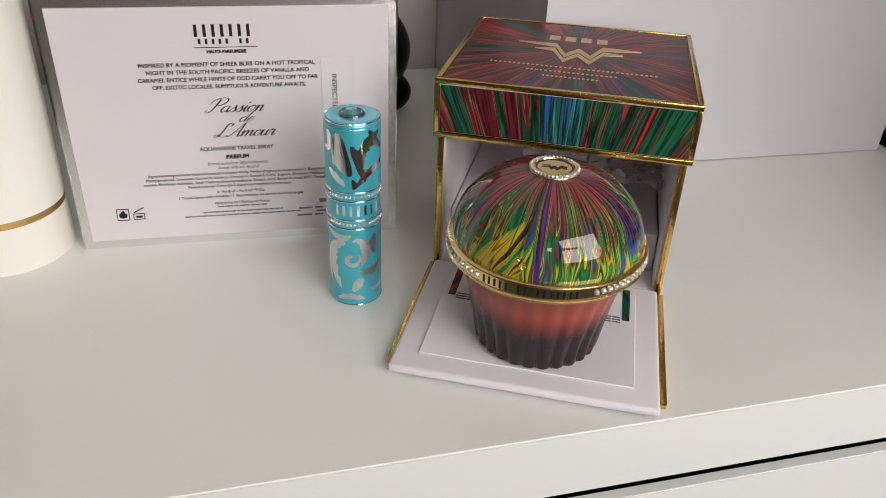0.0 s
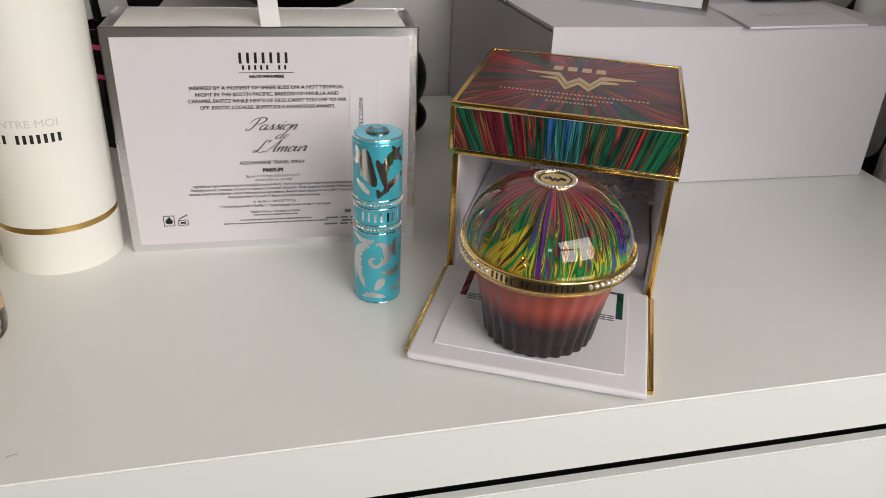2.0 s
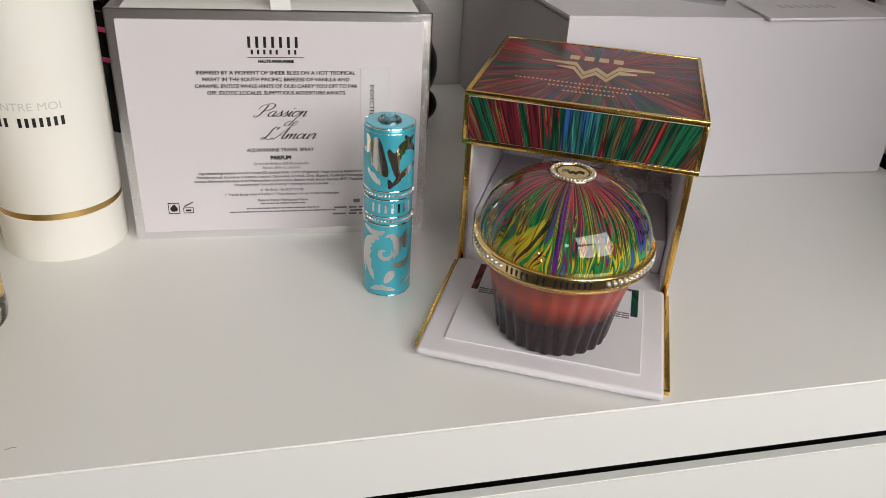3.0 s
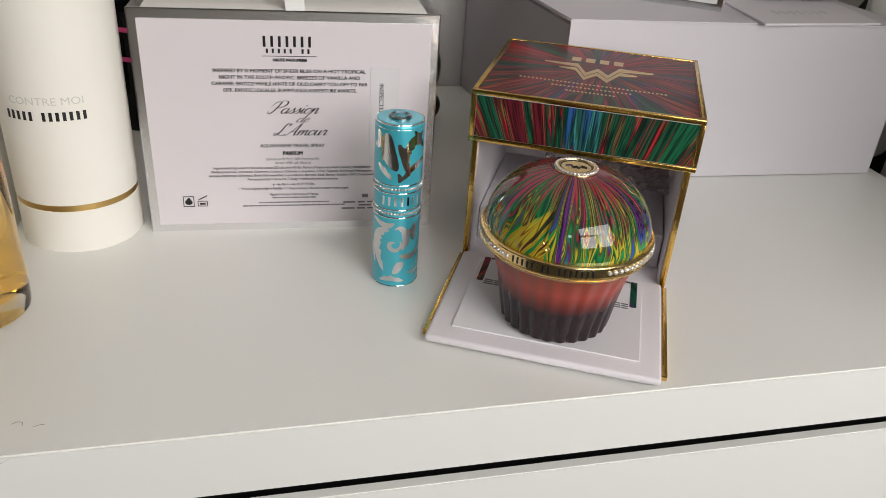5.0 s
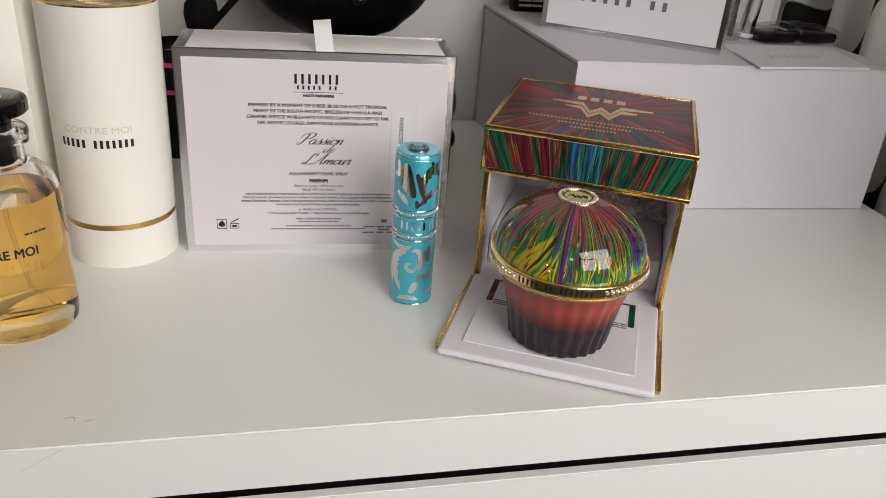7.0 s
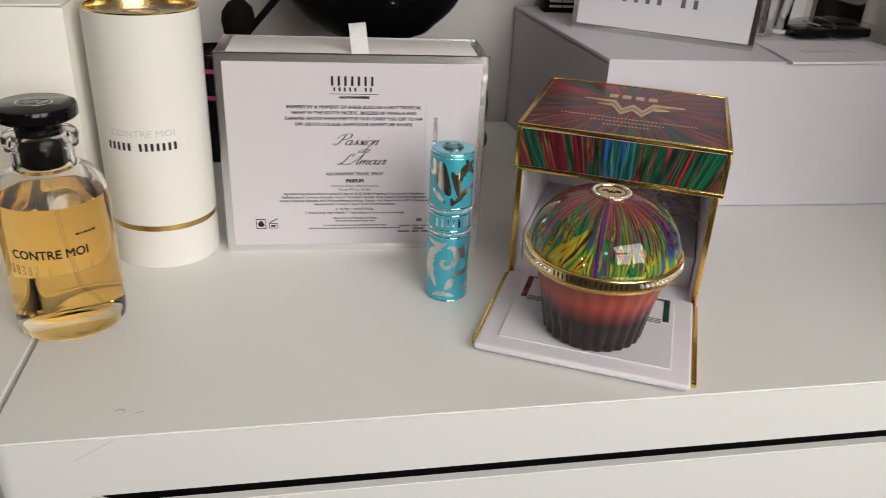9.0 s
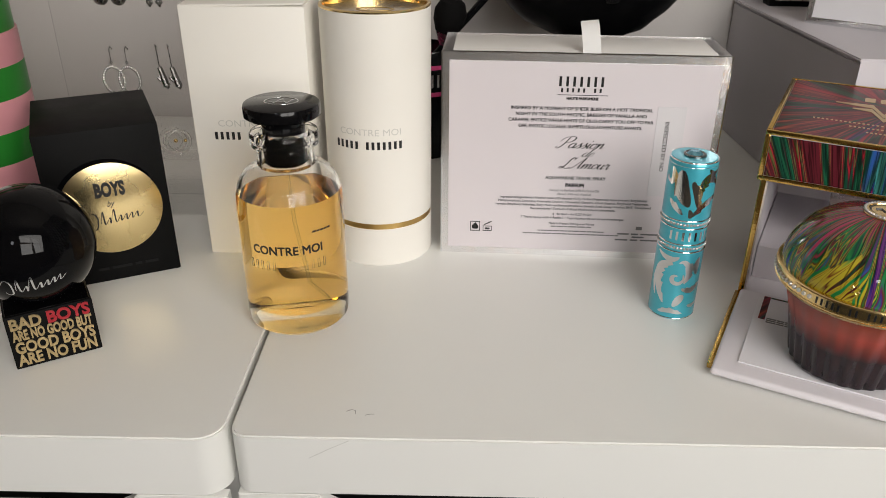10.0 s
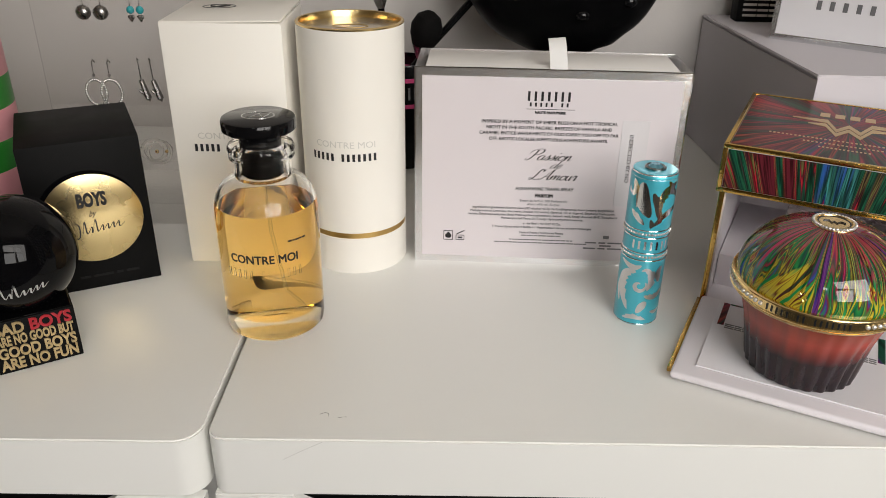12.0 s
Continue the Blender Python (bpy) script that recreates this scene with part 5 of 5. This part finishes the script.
# ---- striped tin at the side ----
st = thing("striped_tin", "pink and green striped cylinder tin with a cream label", "tin", pose(-0.4235, 0.4100, Z, 0, 0, 6))
z = 0.0
k = 0
while z < 0.165:
    h = 0.0205
    r0 = 0.0428 if z < 0.138 else 0.0416
    part("stripe", lathe([(0.0, z), (r0 - 0.0001, z), (r0, z + 0.0002), (r0, z + h - 0.0003), (r0 - 0.0002, z + h), (0.0, z + h)], 80), pink_stripe if k % 2 == 0 else green_stripe, st, "pink band" if k % 2 == 0 else "green band")
    z, k = z + h, k + 1
lab = wrapped(subdivided(block(-0.0160, 0.0160, -0.0003, 0.0002, 0.064, 0.118), 3), 0.0428, radians(20))
tl = part("label", lab, cream_card, st, "cream label with a green border")
part("border", wrapped(subdivided(merge(block(0.0138, 0.0143, -0.0005, -0.0002, 0.066, 0.116), block(-0.0143, 0.0143, -0.0005, -0.0002, 0.0660, 0.0665), block(-0.0143, 0.0143, -0.0005, -0.0002, 0.1155, 0.116)), 3), 0.0428, radians(20)), green_stripe, tl, "", False)
for row in (0.074, 0.078, 0.082):
    part("print_line", wrapped(bars((3, 4, 3), 0.018, 0.0012), 0.0431, radians(20)), ink_grey, tl, "", False, pose(0, 0, row))

# ---- clear earring stand with earrings ----
es = thing("earring_stand", "clear acrylic stand for hanging earrings", "earring stand", pose(-0.325, 0.480, Z))
part("upright_sheet", block(-0.062, 0.062, -0.001, 0.001, 0.002, 0.20, 0.0006), acrylic, es, "clear acrylic sheet")
part("base_plate", block(-0.062, 0.062, -0.035, 0.035, 0.0, 0.003, 0.0006), acrylic, es)
part("ledge", block(-0.062, 0.062, -0.022, -0.001, 0.0392, 0.0412, 0.0005), acrylic, es)


def earring(name, label, x, z, bms):
    t = thing(name, label, "earring", pose(x, 0.478, Z + z), "earrings on the stand")
    for nm, bm, mt in bms:
        part(nm, bm, mt, t)
    return t


def hook():
    return tube([(0, 0.002, 0.0), (0, -0.001, 0.0022), (0, -0.0035, 0.0005), (0, -0.0035, -0.008)], 0.0004, 6)


for x in (-0.0225, -0.0110):
    t = thing("earring", "dangling hoop earring set with small clear stones", "earring", pose(-0.325 + x, 0.478, Z + 0.1120), "earrings on the stand")
    part("hook", tube([(0, 0.002, 0.0045), (0, -0.001, 0.0072), (0, -0.0035, 0.0055), (0, -0.0035, -0.008)], 0.00045, 6), tarnished, t)
    part("link", ball(0.0012, 1, 1, 1, 10, 8), tarnished, t, "", True, pose(0, -0.0035, -0.004))
    b0 = None
    for j in range(32):
        a = 2 * math.pi * j / 32
        m = pose(0.0076 * math.sin(a), -0.0035, -0.0170 + 0.0098 * math.cos(a))
        if b0 is None:
            b0 = part("stone", ball(0.0012, 1, 1, 1, 8, 6), pave, t, "", True, m)
        else:
            share(b0, m, t)
for x in (0.0115, 0.0205):
    t = thing("earring", "dark silver arrow-shaped drop earring", "earring", pose(-0.325 + x, 0.478, Z + 0.1145), "earrings on the stand")
    part("hook", tube([(-0.001, 0.002, 0.004), (-0.0005, -0.002, 0.0065), (0.0005, -0.0035, 0.003), (0.001, -0.0035, -0.010)], 0.0004, 6), tarnished, t)
    part("bar", tube([(0.001, -0.0035, -0.0095), (0.0045, -0.0035, -0.0235), (0.0052, -0.0035, -0.0260)], [0.0018, 0.0026, 0.0003], 10), tarnished, t)
    part("barb", tube([(0.0035, -0.0035, -0.0225), (-0.0012, -0.0035, -0.0170)], [0.0009, 0.0014], 10), tarnished, t)
for x in (-0.0210, -0.0085):
    t = thing("earring", "round dark grey pearl drop earring", "earring", pose(-0.325 + x, 0.478, Z + 0.1665), "earrings on the stand")
    part("hook", hook(), tarnished, t)
    part("pearl", ball(0.0054, 1, 0.8, 1, 20, 14), tarnished, t, "dark pearl", True, pose(0, -0.0045, -0.0125))
for x in (0.0128, 0.0196):
    t = thing("earring", "teal bead earring with a silver heart drop", "earring", pose(-0.325 + x, 0.478, Z + 0.1665), "earrings on the stand")
    part("hook", hook(), tarnished, t)
    part("bead", ball(0.0028, 1, 1, 1, 14, 10), teal_bead, t, "teal bead", True, pose(0, -0.0035, -0.0105))
    part("heart", merge(moved(ball(0.0016, 1, 0.7, 1, 12, 8), pose(-0.001, 0, 0)), moved(ball(0.0016, 1, 0.7, 1, 12, 8), pose(0.001, 0, 0)), moved(ball(0.0014, 1, 0.7, 1.5, 12, 8), pose(0, 0, -0.0013))), tarnished, t, "", True, pose(0, -0.0035, -0.0155))
gl = thing("ring", "clear glass ring with a small gold detail, on the stand's ledge", "ring", pose(-0.3090, 0.4690, Z + 0.0510, 90, 0, 20))
part("hoop", merge(ring(0.0085, 0.0018, 40, 10), moved(ring(0.0085, 0.0012, 40, 10), pose(0.004, 0, 0.004))), bottle_glass, gl)
part("gold_detail", merge(moved(ball(0.0016, 1, 1, 1, 10, 8), pose(0.002, 0, 0.002)), moved(ball(0.0014, 1, 1, 1, 10, 8), pose(0.009, 0.0, 0.004))), gold_polished, gl)

# ---- black bag behind the gift set ----
bag = thing("black_bag", "plump black vinyl bag with raised studs, standing by the wall", "bag", pose(0.02, 0.598, Z))
lowb = ball(1.0, 0.072, 0.062, 0.050, 40, 26)
moved(lowb, Matrix.Translation((0.032, 0, 0.048)))
part("lower_body", lowb, black_vinyl, bag)
for fx in (0.075, -0.03):
    part("foot", moved(ball(0.024, 1.1, 1, 0.75), pose(fx, -0.02, 0.018)), black_vinyl, bag)
plump = ball(1.0, 0.088, 0.070, 0.078, 64, 44)
for v in plump.verts:
    v.co = v.co * (1 + 0.05 * noise.noise(v.co * 22) + 0.02 * noise.noise(v.co * 60))
part("upper_body", moved(plump, Matrix.Translation((-0.004, 0, 0.181))), black_vinyl, bag)
for x, zz2 in ((-0.040, 0.170), (0.004, 0.146), (0.042, 0.156), (0.0, 0.195), (0.056, 0.205), (-0.05, 0.210)):
    yy = -0.070 * math.sqrt(max(0.05, 1 - ((x + 0.004) / 0.088) ** 2 - ((zz2 - 0.181) / 0.078) ** 2))
    part("stud", ball(0.0062, 1, 0.8, 0.8, 16, 10), black_plastic, bag, "glossy black stud", True, pose(x, yy, zz2))

# ---- brush pot with brushes ----
pot = thing("brush_pot", "black cylinder pot with a pink ring label", "brush pot", pose(-0.124, 0.597, Z))
part("body", lathe([(0.0, 0.0), (0.027, 0.0), (0.028, 0.001), (0.028, 0.094), (0.0275, 0.095), (0.0262, 0.095), (0.0262, 0.006), (0.0, 0.006)], 64), black_plastic, pot)
for zz2 in (0.057, 0.080):
    part("pink_band", lathe([(0.0281, zz2), (0.0284, zz2 + 0.0003), (0.0284, zz2 + 0.0035), (0.0281, zz2 + 0.0038)], 64), pink_print, pot, "pink printed band")
part("print_line", wrapped(mark_row(3, 0.016, 0.011, (), 0.0002, 0.36), 0.0283, radians(20)), silver, pot, "pale printed marks", False, pose(0, 0, 0.0705))


def brush(base, tip, r_head, h_head, label):
    d = Vector(tip) - Vector(base)
    t = thing("makeup_brush", label, "makeup brush", Matrix.Translation(base) @ d.to_track_quat("Z", "Y").to_matrix().to_4x4(), "brushes in the pot")
    ln = d.length
    part("handle", tube([(0, 0, 0), (0, 0, ln * 0.5), (0, 0, ln - h_head)], [0.0022, 0.0034, 0.0030], 14), black_plastic, t)
    part("ferrule", tube([(0, 0, ln - h_head), (0, 0, ln - h_head + 0.012)], [0.0034, r_head * 0.7], 20), tarnished, t)
    part("bristles", lathe([(r_head * 0.66, ln - h_head + 0.011), (r_head * 0.95, ln - h_head * 0.5), (r_head, ln - h_head * 0.3), (r_head * 0.75, ln - h_head * 0.1), (r_head * 0.3, ln), (0.0, ln + 0.001)], 40), black_hair, t, "soft black bristles")


brush((-0.128, 0.600, Z + 0.008), (-0.098, 0.588, Z + 0.138), 0.014, 0.042, "makeup brush with a dense black head")
brush((-0.130, 0.592, Z + 0.008), (-0.144, 0.590, Z + 0.180), 0.011, 0.040, "slim makeup brush with black bristles")
brush((-0.143, 0.600, Z + 0.055), (0.005, 0.610, Z + 0.220), 0.007, 0.030, "long thin makeup brush leaning outwards")

# ---- large white box and what stands on it ----
BZ = Z + 0.1222
big = thing("large_box", "large white lidded storage box", "box", pose(0.32, 0.444, Z))
PLAN = [(-0.1395, 0.005), (0.142, -0.0045), (0.142, 0.242), (-0.152, 0.242)]
part("body", slab([(x * 0.994, y + 0.0012) for x, y in PLAN], 0.0, 0.1192, 0.0012), box_white, big)
part("lid", slab(PLAN, 0.1195, 0.1222, 0.0009), box_white, big)
part("front_flap", slab([(-0.1393, 0.0042), (0.1418, -0.0053), (0.1418, -0.0040), (-0.1393, 0.0055)], 0.0005, 0.1210, 0.0004), box_white, big)

st2 = thing("gift_set_box", "white box in a silver sleeve on the large box", "box", pose(0.1915, 0.5755, BZ, -3, 0, -37.2) @ Matrix.Diagonal((0.985, 1, 1, 1)))
part("body", block(0.001, 0.158, 0.0015, 0.034, 0.001, 0.1320), holo_foil, st2, "silver foil sleeve", False)
pan2 = part("label_panel", block(0.0045, 0.1545, 0.0005, 0.0014, 0.0050, 0.1280), card_cool, st2, "white printed label panel", False)
part("silver_edge", merge(block(0, 0.159, 0.0, 0.0015, 0.0, 0.0045), block(0, 0.0042, 0.0, 0.0015, 0.0045, 0.1320), block(0.1548, 0.159, 0.0, 0.0015, 0.0045, 0.1320)), silver, st2, "silver edge", False)
part("brand_line", mark_row(8, 0.082, 0.0072, (5,), 0.0001, 0.36), ink_grey, pan2, "grey brand marks", False, pose(0.074, 0.0003, 0.0310))
part("brand_line", mark_row(7, 0.090, 0.0180, (), 0.0001, 0.36), ink_grey, pan2, "grey brand marks", False, pose(0.074, 0.0003, 0.0560))
bar_card = thing("printed_carton", "small dark printed carton leaning on the wall", "carton", pose(0.188, 0.650, BZ, -6, 0, -3))
part("body", block(0, 0.060, 0, 0.020, 0, 0.070, 0.0005), black_card, bar_card)
for k in range(7):
    part("print_line", bars((5, 4, 7, 3), 0.050, 0.0022), ink_pale, bar_card, "pale print", False, pose(0.030, -0.0002, 0.006 + 0.0048 * k))

env = thing("envelope", "flat white paper envelope on the large box", "envelope", pose(0.3260, 0.4360, BZ + 0.0002, 0, 0, 3.5))
part("paper", slab([(0, 0), (0.1042, 0), (0.124, 0.074), (0.0175, 0.082)], 0.0, 0.0016, 0.0003), lilac_white, env)
part("brand_line", mark_row(7, 0.052, 0.010, (), 0.0001, 0.36), paint("faint_print", (0.58, 0.57, 0.59), rough=0.5), env, "faint grey brand marks", False, pose(0.060, 0.036, 0.0017, -90))

vial = thing("glass_vial", "slim clear vial with a silver tip", "vial", pose(0.3800, 0.5510, BZ, 0, 4, 0))
part("tube", lathe([(0.0, 0.0), (0.0055, 0.0), (0.0070, 0.003), (0.0070, 0.110), (0.0, 0.110)], 40), silver, vial)
part("tip", lathe([(0.0, 0.0), (0.0050, 0.0002), (0.0072, 0.003), (0.0073, 0.006), (0.0, 0.006)], 40), card_white, vial, "white tip")
vial2 = thing("clear_case", "tall clear plastic case beside the vial", "case", pose(0.3600, 0.5480, BZ))
part("shell", block(-0.010, 0.010, -0.008, 0.008, 0, 0.110, 0.002), acrylic, vial2)
part("core", block(-0.005, 0.004, -0.004, 0.004, 0.003, 0.105, 0.001), tarnished, vial2)
wbx = thing("white_carton", "plain white carton behind the plastic bag", "carton", pose(0.4050, 0.6300, BZ, 0, 0, -8))
part("body", block(-0.060, 0.048, 0, 0.035, 0, 0.120, 0.0008), card_white, wbx)
pb = thing("plastic_bag", "crumpled clear plastic bag holding dark items", "plastic bag", pose(0.4270, 0.5450, BZ, 0, 0, 6))
part("dark_item", block(-0.041, -0.006, -0.012, 0.016, 0.0012, 0.0095, 0.0025), black_plastic, pb, "dark case")
part("dark_item", block(0.003, 0.039, -0.012, 0.016, 0.0012, 0.0095, 0.0025), black_plastic, pb, "dark case")
sk = ball(1.0, 0.049, 0.027, 0.0095, 40, 24)
for v in sk.verts:
    v.co = v.co * (1 + 0.14 * noise.noise(v.co * 120)) + Vector((-0.002, 0, 0.0082))
    v.co.z = max(v.co.z, 0.0003)
part("film", sk, film_thin, pb, "thin clear film")

# ---- zebra cloth hanging at the side ----
zc = bmesh.new()
bmesh.ops.create_grid(zc, x_segments=200, y_segments=40, size=0.5)
for v in zc.verts:
    # folds below y 0.4 are out of view, added to keep window light off the right
    y, z = -0.04 + (v.co.x + 0.5) * 0.720, 0.02 + (v.co.y + 0.5) * 1.75
    v.co = Vector((0.494 + 0.010 * math.sin(y * 95) + 0.006 * math.sin(y * 41 + z * 2), y, z))
bmesh.ops.solidify(zc, geom=zc.faces[:], thickness=0.002)
zob = part("curtain", zc, zebra, None, "black and white zebra-patterned curtain, its unseen end added to block light")
tagged(zob, "", "curtain")
